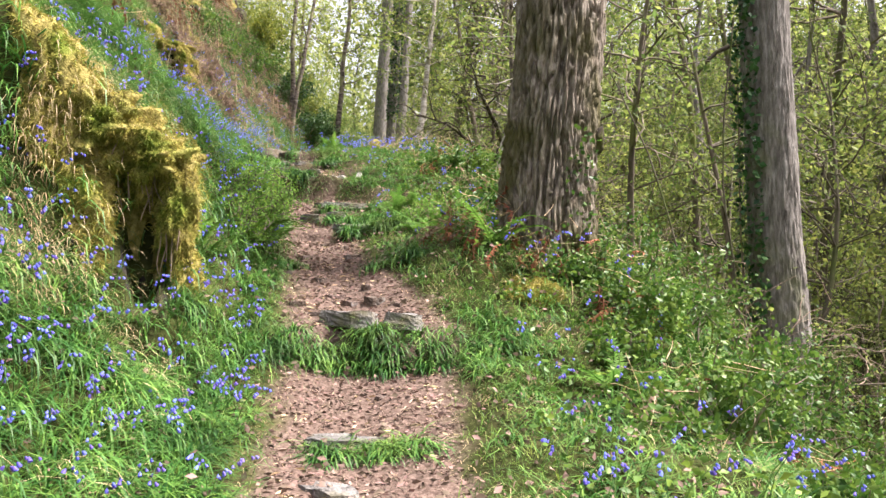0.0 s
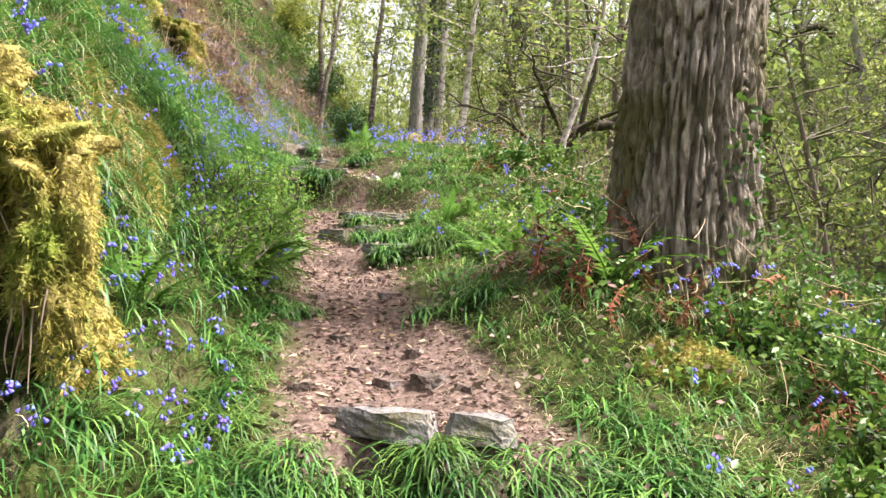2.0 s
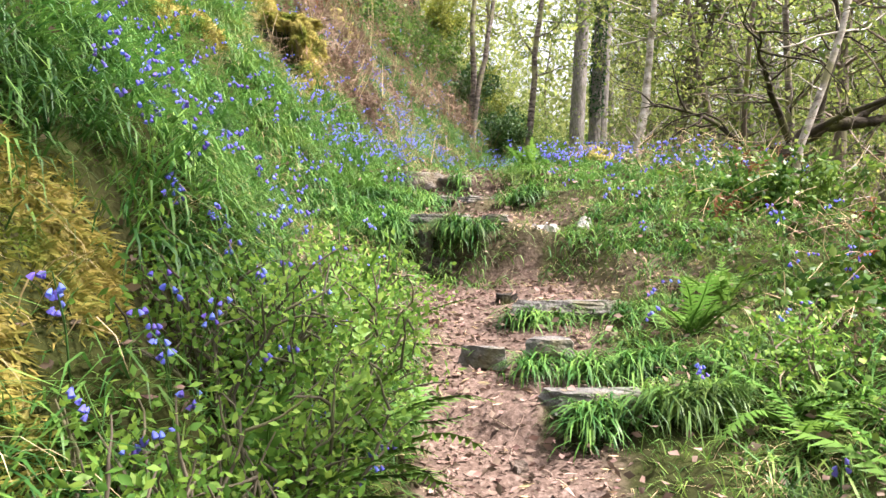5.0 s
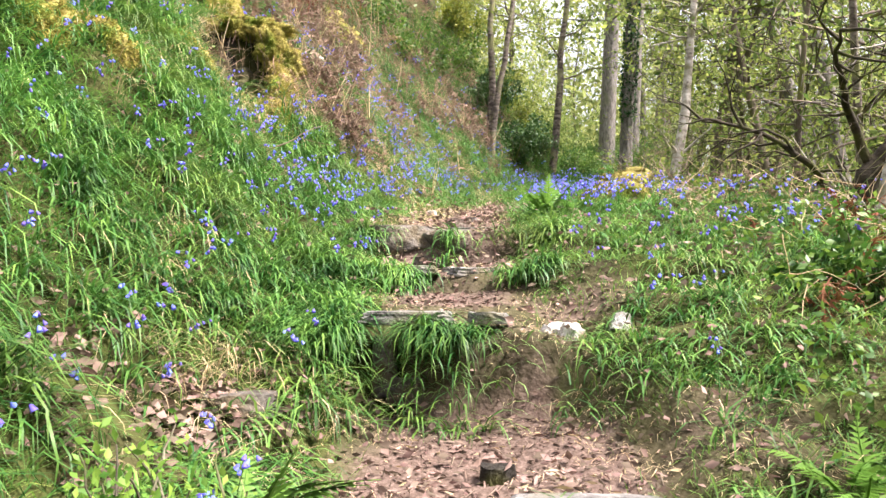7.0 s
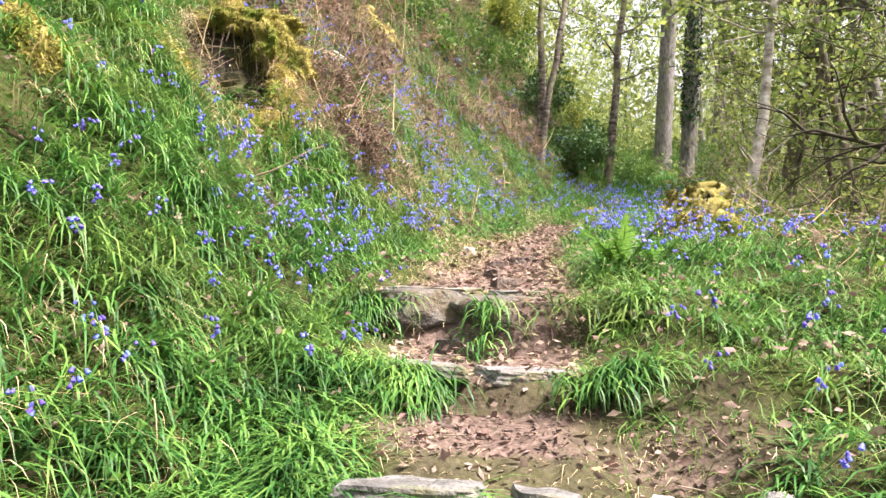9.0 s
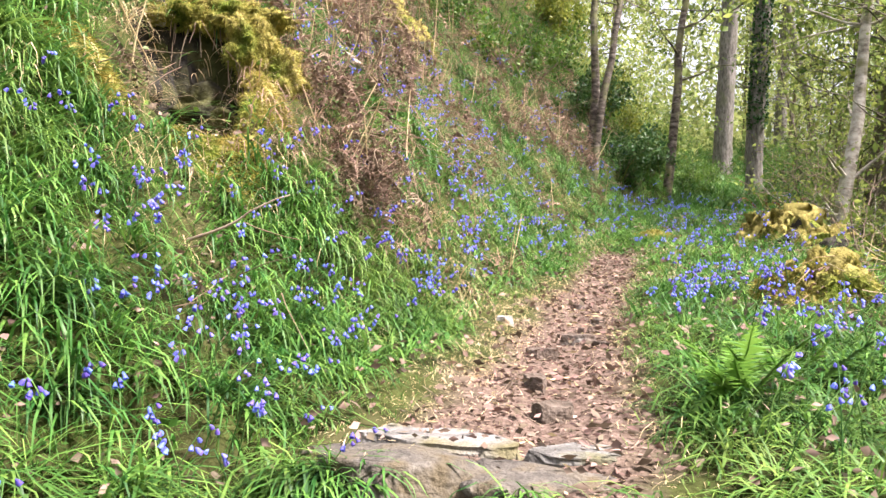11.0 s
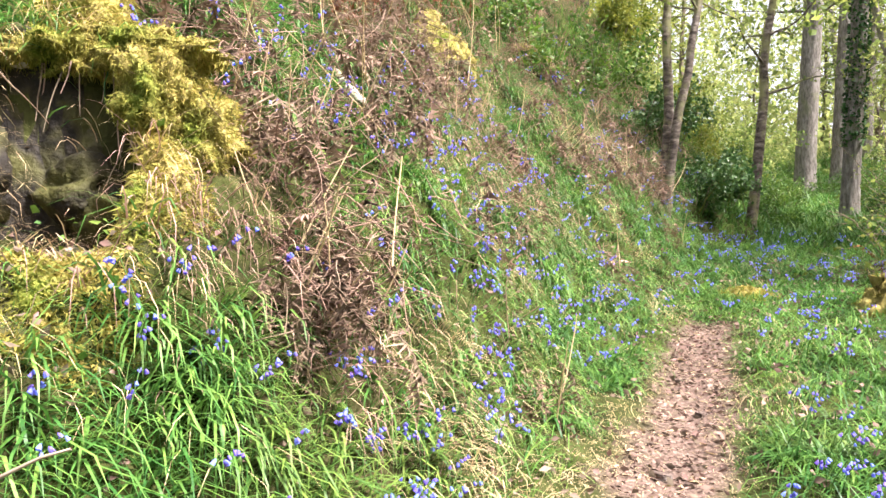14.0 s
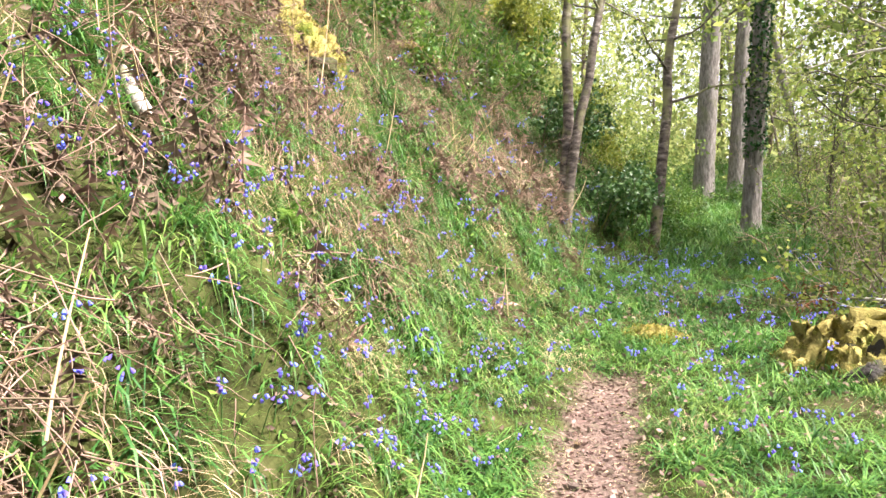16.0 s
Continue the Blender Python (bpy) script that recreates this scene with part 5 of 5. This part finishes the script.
    for k, (x, y, r) in enumerate([(-4.7, 21.5, 0.45), (-5.6, 25.5, 0.6), (-4.4, 24.6, 0.4), (-5.0, 29.5, 0.8), (-6.5, 27.0, 0.8)]):
        mossy("mossy_outcrop", [(x, y, r, r, 0.3)], "rounded mossy outcrop on the upper bank", 20 + k, [(x + 0.25, y - 0.3, on_land(x + 0.25, y - 0.3), r * 0.5, r * 0.5, r * 0.5)], 1500, 0.05)
    # fallen stick, pale log, stumps of cut bracken
    rng = np.random.default_rng(55)
    log = new("fallen_log", tube_mesh("fallen_log", [(wander((0, 0, 0), (0.58, -0.46, -0.68), 0.72, 8, rng, 0.04)[0], np.array([0.02, 0.035, 0.04, 0.04, 0.045, 0.04, 0.036, 0.015]))], G["palebirch"], 12))
    log.location = (-4.09, 17.74, on_land(-4.09, 17.74) + 0.05)
    tagged(log, "short pale peeling birch log lying on the bank", "log")
    for k, (x, y, ln, a) in enumerate([(-2.85, 13.55, 0.5, 10), (0.9, 13.2, 0.9, 40), (0.3, 14.4, 0.7, 80), (2.0, 11.5, 1.2, 15), (-0.9, 7.6, 0.4, 30), (-0.3, 7.3, 0.35, 110), (0.2, 4.7, 0.3, 60)]):
        q, _ = wander((0, 0, 0), (math.cos(radians(a)), math.sin(radians(a)), 0.12), ln, 9, rng, 0.1)
        o = new("fallen_stick", tube_mesh("fallen_stick", [(q, np.linspace(0.008, 0.003, 9))], G["twig"], 6))
        o.location = (x, y, on_land(x, y) + 0.03)
        tagged(o, "dry broken stick lying on the ground", "stick")


mossy_things()


# ---- grass, bluebells and litter ----
def off_path(x, y, gap=0.05):
    cx, cw = lerp(y, CY, CX), lerp(y, CY, CW)
    gap = gap + 0.17 * ((y > 12.9) & (y < 17.5) & (x < cx))   # worn verge
    off = np.clip((np.abs(x - cx) - cw - gap + 0.10 * rot_noise(x, y, 3.0, 5)) / 0.12, 0, 1)
    return np.maximum(off, np.clip((y - 20.6) / 0.6, 0, 0.9))


def lush(x, y):
    """Where strap-leaved bluebell grass grows thickest."""
    cx = lerp(y, CY, CX)
    return np.clip(0.6 + 0.45 * rot_noise(x, y, 1.1, 8) + 0.5 * rot_noise(x, y, 3.7, 18), 0.2, 1) * off_path(x, y, 0.1) * np.where(x < cx, 1, 0.85)


def left_bare(x, y):
    """Mossy and bracken-covered faces of the bank stay thinly grassed."""
    b = np.exp(-(((x + 1.62) / 0.36) ** 2 + ((y - 5.2) / 0.38) ** 2)) + 0.8 * np.exp(-(((x + 0.38) / 0.24) ** 2 + ((y - 11.5) / 0.3) ** 2)) + 0.55 * np.exp(-(((x - 0.2) / 0.3) ** 2 + ((y - 10.55) / 0.3) ** 2)) + 0.85 * np.exp(-(((x + 1.75) / 0.45) ** 2 + ((y - 10.1) / 0.7) ** 2)) + 0.8 * np.exp(-(((x + 1.6) / 0.3) ** 2 + ((y - 7.1) / 0.6) ** 2))
    b = b + 1.2 * np.exp(-(((x + 3.5) / 0.6) ** 2 + ((y - 14.6) / 0.9) ** 2)) + 0.4 * np.exp(-(((x + 2.8) / 0.5) ** 2 + ((y - 15.4) / 0.5) ** 2))
    return np.clip(1.25 - 1.6 * b, 0.03, 1)


def meadow():
    rng = np.random.default_rng(77)
    fade = lambda x, y: np.clip((4.5 - x + 0.6 * rot_noise(x, y, 1.3, 51)) / 2.2, 0, 1) * np.clip((y + 2.5 + 0.8 * rot_noise(x, y, 1.1, 52)) / 3.0, 0, 1)
    k1 = lambda x, y: lush(x, y) * left_bare(x, y) * fade(x, y)
    clump = lambda x, y: k1(x, y) * np.clip(0.65 + 0.7 * rot_noise(x, y, 2.2, 61), 0.2, 1)
    b = tufts(13500, (-4.6, -0.5), (-1.5, 14.8), clump, 30, (0.17, 0.40), (0.0042, 0.0088), (1.2, 2.9), 0.035, 0.4, rng)
    stuff("grass", blade_mesh("grass", *b, G["grass"], 3), "arching strap-leaved tussocks of bluebell leaves and woodrush on the bank", "grass")
    b = tufts(13000, (-4.6, -0.5), (-1.5, 14.8), k1, 14, (0.08, 0.20), (0.002, 0.005), (0.7, 2.2), 0.06, 0.5, rng)
    stuff("grass", blade_mesh("grass", *b, G["grass"], 2), "short grass between the tussocks on the bank", "grass")
    b = tufts(9500, (-5.5, -1.4), (14.5, 27), clump, 22, (0.16, 0.36), (0.0045, 0.009), (1.2, 2.8), 0.035, 0.35, rng)
    stuff("grass", blade_mesh("grass", *b, G["grass"], 3), "green bluebell leaves and grass beside the level path", "grass")
    b = tufts(9500, (-0.9, 4.0), (-1.0, 14.8), clump, 24, (0.15, 0.33), (0.0045, 0.0085), (1.2, 2.8), 0.035, 0.35, rng)
    stuff("grass", blade_mesh("grass", *b, G["grass"], 3), "tussocks of green strap leaves on the valley side of the path", "grass")
    b = tufts(12000, (-0.9, 4.0), (-1.0, 14.8), k1, 10, (0.08, 0.20), (0.002, 0.005), (0.6, 2.0), 0.05, 0.6, rng)
    stuff("grass", blade_mesh("grass", *b, G["shortgrass"], 2), "short green grass and herbs on the valley side of the path", "grass")
    b = tufts(8000, (-1.4, 2.4), (14.0, 27), clump, 22, (0.15, 0.34), (0.0045, 0.008), (0.9, 2.5), 0.035, 0.4, rng)
    stuff("grass", blade_mesh("grass", *b, G["grass"], 3), "bluebell leaves and grass beside the level path", "grass")
    far = lambda x, y: 0.8 * off_path(x, y, 0.05)
    b = tufts(15000, (-4.5, 5.5), (26.5, 62), far, 8, (0.2, 0.5), (0.008, 0.014), (0.5, 1.7), 0.08, 0.6, rng)
    stuff("grass", blade_mesh("grass", *b, G["grass"], 2), "grass and bluebell leaves where the path climbs on", "grass")
    # short turf along the path and on step edges
    near = lambda x, y: off_path(x, y, -0.06) * np.exp(-np.maximum(np.abs(x - lerp(y, CY, CX)) - lerp(y, CY, CW), 0) / 0.35)
    b = tufts(20000, (-2.6, 1.4), (-1.0, 22), near, 9, (0.03, 0.10), (0.0018, 0.0035), (0.3, 1.6), 0.035, 0.4, rng)
    stuff("turf", blade_mesh("turf", *b, G["turf"], 2), "short fine turf along the edges of the path", "grass")
    every = lambda x, y: fade(x, y) * off_path(x, y, 0.0) * left_bare(x, y) * np.where(x > 2.2, 0.5, 1.0)
    b = tufts(34000, (-4.2, 3.6), (-1.5, 22), every, 7, (0.05, 0.15), (0.0022, 0.0045), (0.4, 1.8), 0.06, 0.5, rng)
    stuff("turf", blade_mesh("turf", *b, G["turf"], 2), "mixed short grass and moss between the taller tufts", "grass")
    dead = lambda x, y: off_path(x, y, 0.15) * np.clip(rot_noise(x, y, 1.9, 21) * 1.2 + 0.15, 0, 1)
    b = tufts(7000, (0.2, 3.4), (2.0, 20), dead, 7, (0.08, 0.26), (0.0012, 0.003), (0.9, 2.6), 0.06, 0.5, rng)
    stuff("dry_grass", blade_mesh("dry_grass", *b, G["straw"], 3), "dead grass stems among the green on the valley side", "grass")
    # collapsed bracken lying over the upper bank
    brown = lambda x, y: np.clip(0.45 + 0.9 * rot_noise(x, y, 1.2, 71), 0, 1) * np.clip((lerp(y, LY, LX) - 0.6 - x) / 0.5, 0, 1) * np.clip((y - 17.5) / 2, 0, 1) + 0.8 * np.exp(-(((x + 3.25) / 0.3) ** 2 + ((y - 14.95) / 0.4) ** 2)) + 0.5 * np.exp(-(((x + 2.75) / 0.3) ** 2 + ((y - 15.4) / 0.5) ** 2))
    b = tufts(11000, (-6.5, -2.3), (14.2, 28.5), brown, 9, (0.14, 0.42), (0.0018, 0.0042), (1.3, 3.0), 0.07, 1.3, rng)
    stuff("bracken_litter", blade_mesh("bracken_litter", *b, G["bracken"], 3), "collapsed brown bracken stems lying over the upper bank", "bracken")
    # dry straw: hanging on the bank and scuffed beside the path
    dry = lambda x, y: (np.clip(rot_noise(x, y, 1.6, 9) * 1.3 + 0.05, 0, 1) * 0.6 + (1 - left_bare(x, y)) * 0.22) * off_path(x, y, 0.0) * np.where(y < 14.2, 0.45, 0.8)
    b = tufts(15000, (-4.6, -0.8), (2.0, 24), dry, 9, (0.16, 0.38), (0.0015, 0.0035), (1.2, 2.8), 0.05, 1.5, rng)
    stuff("dry_grass", blade_mesh("dry_grass", *b, G["straw"], 4), "hanging pale dry grass on the bank", "grass")
    edge = lambda x, y: np.exp(-(np.abs(np.abs(x - lerp(y, CY, CX)) - lerp(y, CY, CW)) / 0.14) ** 2) * (0.35 + 0.65 * (y > 10.5) + 0.9 * ((y > 12.9) & (x < lerp(y, CY, CX))))
    patch = lambda x, y: np.maximum(edge(x, y), 1.2 * np.exp(-(((x + 0.34) / 0.28) ** 2 + ((y - 11.2) / 0.42) ** 2)) + np.exp(-(((x + 1.65) / 0.4) ** 2 + ((y - 10.8) / 0.6) ** 2)) + 0.8 * np.exp(-(((x + 1.06) / 0.2) ** 2 + ((y - 11.2) / 0.25) ** 2)) + 0.6 * np.exp(-(((x - 0.35) / 0.5) ** 2 + ((y - 10.4) / 0.5) ** 2)))
    b = tufts(15000, (-2.6, 1.2), (3.5, 19), patch, 9, (0.04, 0.14), (0.0012, 0.0026), (1.2, 2.4), 0.05, 0.3, rng)
    stuff("dry_grass", blade_mesh("dry_grass", *b, G["straw"], 2), "flattened pale dead grass beside the path", "grass")
    verge = lambda x, y: np.exp(-((lerp(y, CY, CX) - lerp(y, CY, CW) - 0.14 - x) / 0.15) ** 2) * np.clip((18.5 - y) / 2, 0, 1)
    b = tufts(5500, (-2.6, -1.2), (12.9, 18.5), verge, 9, (0.03, 0.09), (0.0012, 0.0025), (1.0, 2.4), 0.04, 0.2, rng)
    stuff("dry_grass", blade_mesh("dry_grass", *b, G["straw"], 2), "worn pale dead grass on the verge of the level path", "grass")
    lip = lambda x, y: np.exp(-(((x + 1.85) / 0.2) ** 2 + ((y - 5.0) / 0.8) ** 2)) + 0.7 * np.exp(-(((x + 1.62) / 0.14) ** 2 + ((y - 6.4) / 0.5) ** 2))
    b = tufts(1500, (-2.3, -1.1), (3.0, 7.5), lip, 9, (0.15, 0.34), (0.0012, 0.003), (1.6, 3.0), 0.04, 2.0, rng)
    stuff("dry_grass", blade_mesh("dry_grass", *b, G["straw"], 4), "dry grass hanging over the mossy bank", "grass")
    # tufts overhanging the step fronts
    tx, ty, n = [], [], 0
    for x0, x1, y0, c in ((-0.6, -0.1, 5.66, 44), (0.1, 1.0, 5.6, 60), (-0.6, 0.9, 5.72, 30), (-0.3, 0.6, 8.82, 60), (-0.5, 0.5, 9.25, 60), (-0.5, 0.1, 9.98, 40), (-1.1, -0.6, 11.07, 24), (-1.05, -0.6, 11.0, 14), (-1.0, -0.65, 10.93, 8), (-2.2, -1.4, 11.1, 70), (-1.5, -1.3, 11.05, 12), (-2.0, -1.3, 11.3, 30), (-1.9, -1.4, 11.95, 16), (-2.0, -1.3, 12.02, 40), (-0.75, -0.4, 12.02, 18), (-1.9, -1.65, 12.7, 26), (-1.3, -1.1, 12.68, 8), (-0.85, -0.5, 12.68, 18), (-0.3, 0.05, 10.97, 5), (0.0, 0.45, 4.3, 20), (-0.3, 0.3, 4.28, 26), (-0.95, -0.7, 7.4, 18), (0.1, 0.5, 7.2, 20)):
        tx.append(rng.choice(rng.uniform(x0, x1, max(3, c // 8)), c) + rng.normal(0, 0.045, c))
        ty.append(y0 + rng.normal(0, 0.045, c))
    tx, ty = np.concatenate(tx), np.concatenate(ty)
    per = 16
    x, y = np.repeat(tx, per) + rng.normal(0, 0.03, len(tx) * per), np.repeat(ty, per) + rng.normal(0, 0.025, len(tx) * per)
    m = len(x)
    a = rng.normal(-np.pi / 2, 1.15, m)
    z = np.maximum(land(x, y), land(x, y + 0.12)) - 0.03
    stuff("step_grass", blade_mesh("step_grass", np.stack([x, y, z], 1), np.stack([np.cos(a), np.sin(a)], 1), rng.uniform(0.13, 0.31, m), rng.uniform(0.004, 0.008, m), rng.uniform(1.4, 2.9, m), G["grass"], 4), "strap-leaved tufts hanging over the step edges", "grass")


meadow()


def bluebells():
    """Nodding flower spikes: a stem with a row of small six-sided bells."""
    rng = np.random.default_rng(88)
    n = 36000
    x, y = rng.uniform(-4.4, 2.2, n), rng.uniform(1.5, 27, n)
    cx = lerp(y, CY, CX)
    drift = np.clip(rot_noise(x, y, 0.9, 12) * 0.25 + 0.36 + 0.28 * rot_noise(x, y, 2.6, 13), 0.06, 1)
    side = np.where(x < cx, np.where(y < 6, 0.55, np.where(x < -2, 0.2, 0.28)) * (x > -3.4), 0.11)
    side = np.where((x > cx) & (y > 12.9) & (y < 16.3) & (x < 0.0), 0.5, side)
    side = np.where((x > cx) & (y >= 16.3) & (y < 21), np.where(x < cx + 0.9, 0.22, 0.05), side)
    side = np.where((x > cx) & (y > 21), 0.1, side)
    side = np.where((x < cx) & (y > 10), np.where(x > -3.0, np.where(y > 20.5, 0.18, np.where(y > 12.5, np.where(y < 16, 0.62, 0.45), np.where(x < -2.2, 0.2, 0.3))), np.where((y > 15) & (y < 20.5), 0.28, 0.13)), side)
    k = rng.random(n) < drift * side * np.where(y > 9, 0.7, 1.0) * off_path(x, y, 0.12) * left_bare(x, y)
    x, y = x[k], y[k]
    z = land(x, y)
    m = len(x)
    a = rng.uniform(0, 6.28, m)
    h = rng.uniform(0.17, 0.34, m)
    hx, hy = np.cos(a) + 0.5, np.sin(a) - 0.2
    stems, V, T, off = [], [], [], 0
    th = np.arange(5) * 2 * np.pi / 5
    for i in range(m):
        bx = np.array([hx[i], hy[i], 0]) * 0.10 * h[i] / 0.25
        p = np.array([(x[i], y[i], z[i]), (x[i], y[i], z[i] + h[i] * 0.55) + bx * 0.35, (x[i], y[i], z[i] + h[i]) + bx, (x[i], y[i], z[i] + h[i] - 0.005) + bx * 1.6])
        stems.append((p, np.array([0.0028, 0.0024, 0.0018, 0.001])))
        nb = rng.integers(5, 10)
        for j in range(nb):
            f = 0.55 + 0.45 * j / nb
            c = p[1] * (1 - f) + p[2] * f if f < 0.8 else p[2] * (1 - (f - 0.8) * 5) + p[3] * (f - 0.8) * 5
            w = rng.normal(0, 1, 3) * (1, 1, 0.2) + np.array([hx[i], hy[i], 0]) * 0.7
            w /= np.linalg.norm(w)
            c = c + w * 0.014
            d = w * 0.55 + np.array([0, 0, -0.8])
            d /= np.linalg.norm(d)
            u = np.cross(d, (0.3, 0.9, 0.1))
            u /= np.linalg.norm(u)
            v = np.cross(d, u)
            s = rng.uniform(0.75, 1.1)
            ring1 = c + d * 0.006 * s + 0.0052 * s * (np.cos(th)[:, None] * u + np.sin(th)[:, None] * v)
            ring2 = c + d * 0.018 * s + 0.0085 * s * (np.cos(th)[:, None] * u + np.sin(th)[:, None] * v)
            V.append(np.concatenate([c[None], ring1, ring2]))
            for q in range(5):
                r = (q + 1) % 5
                T += [(off, off + 1 + q, off + 1 + r), (off + 1 + q, off + 6 + q, off + 6 + r), (off + 1 + q, off + 6 + r, off + 1 + r)]
            off += 11
    stuff("bluebells", mesh_from("bluebells", np.concatenate(V), None, np.array(T), G["bell"]), "violet-blue bluebell flowers scattered through the grass", "bluebell")
    stuff("bluebell_stems", tube_mesh("bluebell_stems", stems, G["stem"], 3), "thin green bluebell stems among the grass", "bluebell")


bluebells()


def litter():
    rng = np.random.default_rng(99)
    n = 150000
    x, y = rng.uniform(-2.3, 1.2, n), rng.uniform(0.5, 21, n)
    k = rng.random(n) < path_mask(x, y) * 0.75
    x, y = x[k], y[k]
    c = np.stack([x, y, land(x, y) + rng.uniform(0.002, 0.014, len(x))], 1)
    stuff("leaf_litter", leaf_cloud(c, 0.0105 * rng.uniform(0.4, 2.0, len(c)), G["litter"], "leaf_litter", rng, flat=0.85, long=2.3), "trodden brown leaves and bark chips on the path", "leaf litter")
    n = 17000
    x, y = rng.uniform(-2.4, 1.2, n), rng.uniform(1.5, 21, n)
    k = rng.random(n) < path_mask(x, y) * np.clip(0.5 + 0.7 * rot_noise(x, y, 2.3, 33), 0.1, 1)
    x, y = x[k], y[k]
    c = np.stack([x, y, land(x, y) + rng.uniform(0.003, 0.012, len(x))], 1)
    stuff("straw_bits", leaf_cloud(c, 0.011 * rng.uniform(0.5, 1.6, len(c)), G["straw"], "straw_bits", rng, flat=0.9, long=4.0), "broken pale straw trodden into the path", "straw")
    n = 2600
    x, y = rng.normal(-1.65, 0.25, n), rng.normal(10.0, 0.5, n)
    k = rng.random(n) < np.clip(0.5 + rot_noise(x, y, 3.0, 41), 0, 1)
    c = np.stack([x, y, land(x, y) + rng.uniform(0.01, 0.05, n)], 1)[k]
    stuff("leaf_litter", leaf_cloud(c, 0.034 * rng.uniform(0.5, 1.4, len(c)), G["litter"], "leaf_litter", rng, flat=0.7, long=1.5), "drift of dead brown leaves between the grass clumps", "leaf litter")
    n = 24000
    x, y = rng.uniform(-4.5, 3.4, n), rng.uniform(-1.5, 25, n)
    c = np.stack([x, y, land(x, y) + rng.uniform(0.005, 0.09, n)], 1)
    stuff("leaf_litter", leaf_cloud(c, 0.03, G["litter"], "leaf_litter", rng, flat=0.6, long=1.5), "dry brown leaves caught in the grass", "leaf litter")
    n = 1500
    x, y = rng.uniform(-2.2, 1.1, n), rng.uniform(2, 20, n)
    k = rng.random(n) < path_mask(x, y)
    x, y = x[k], y[k]
    a = rng.uniform(0, 6.28, len(x))
    paths = []
    for i in range(len(x)):
        ln = rng.uniform(0.04, 0.16)
        p = np.array([(x[i] + math.cos(a[i]) * ln * f, y[i] + math.sin(a[i]) * ln * f) for f in (-0.5, 0, 0.5)])
        p = np.concatenate([p, (land(p[:, 0], p[:, 1]) + 0.008)[:, None]], 1)
        paths.append((p, np.array([0.002, 0.0026, 0.0015])))
    stuff("twigs", tube_mesh("twigs", paths, G["twig"], 4), "small dry twigs strewn along the path", "twig")
    # herb leaves on the valley side
    n = 26000
    x, y = rng.uniform(0.5, 4.2, n), rng.uniform(2.5, 18, n)
    k = rng.random(n) < off_path(x, y, 0.3) * np.clip(0.45 + 0.6 * rot_noise(x, y, 1.2, 15), 0, 1)
    x, y = x[k], y[k]
    c = np.stack([x, y, land(x, y) + rng.uniform(0.03, 0.28, len(x))], 1)
    stuff("herbs", leaf_cloud(c, 0.034, G["shrubleaf"], "herbs", rng, flat=0.5, long=1.4), "low leafy herbs carpeting the valley-side bank", "herbs")
    n = 9000
    x, y = rng.uniform(-5, -1.2, n), rng.uniform(3, 26, n)
    k = rng.random(n) < off_path(x, y, 0.3) * np.clip(0.1 + 0.6 * rot_noise(x, y, 1.4, 16), 0, 1)
    x, y = x[k], y[k]
    c = np.stack([x, y, land(x, y) + rng.uniform(0.03, 0.2, len(x))], 1)
    stuff("herbs", leaf_cloud(c, 0.032, G["shrubleaf"], "herbs", rng, flat=0.5, long=1.3), "low green bramble and herb leaves on the bank", "herbs")


litter()
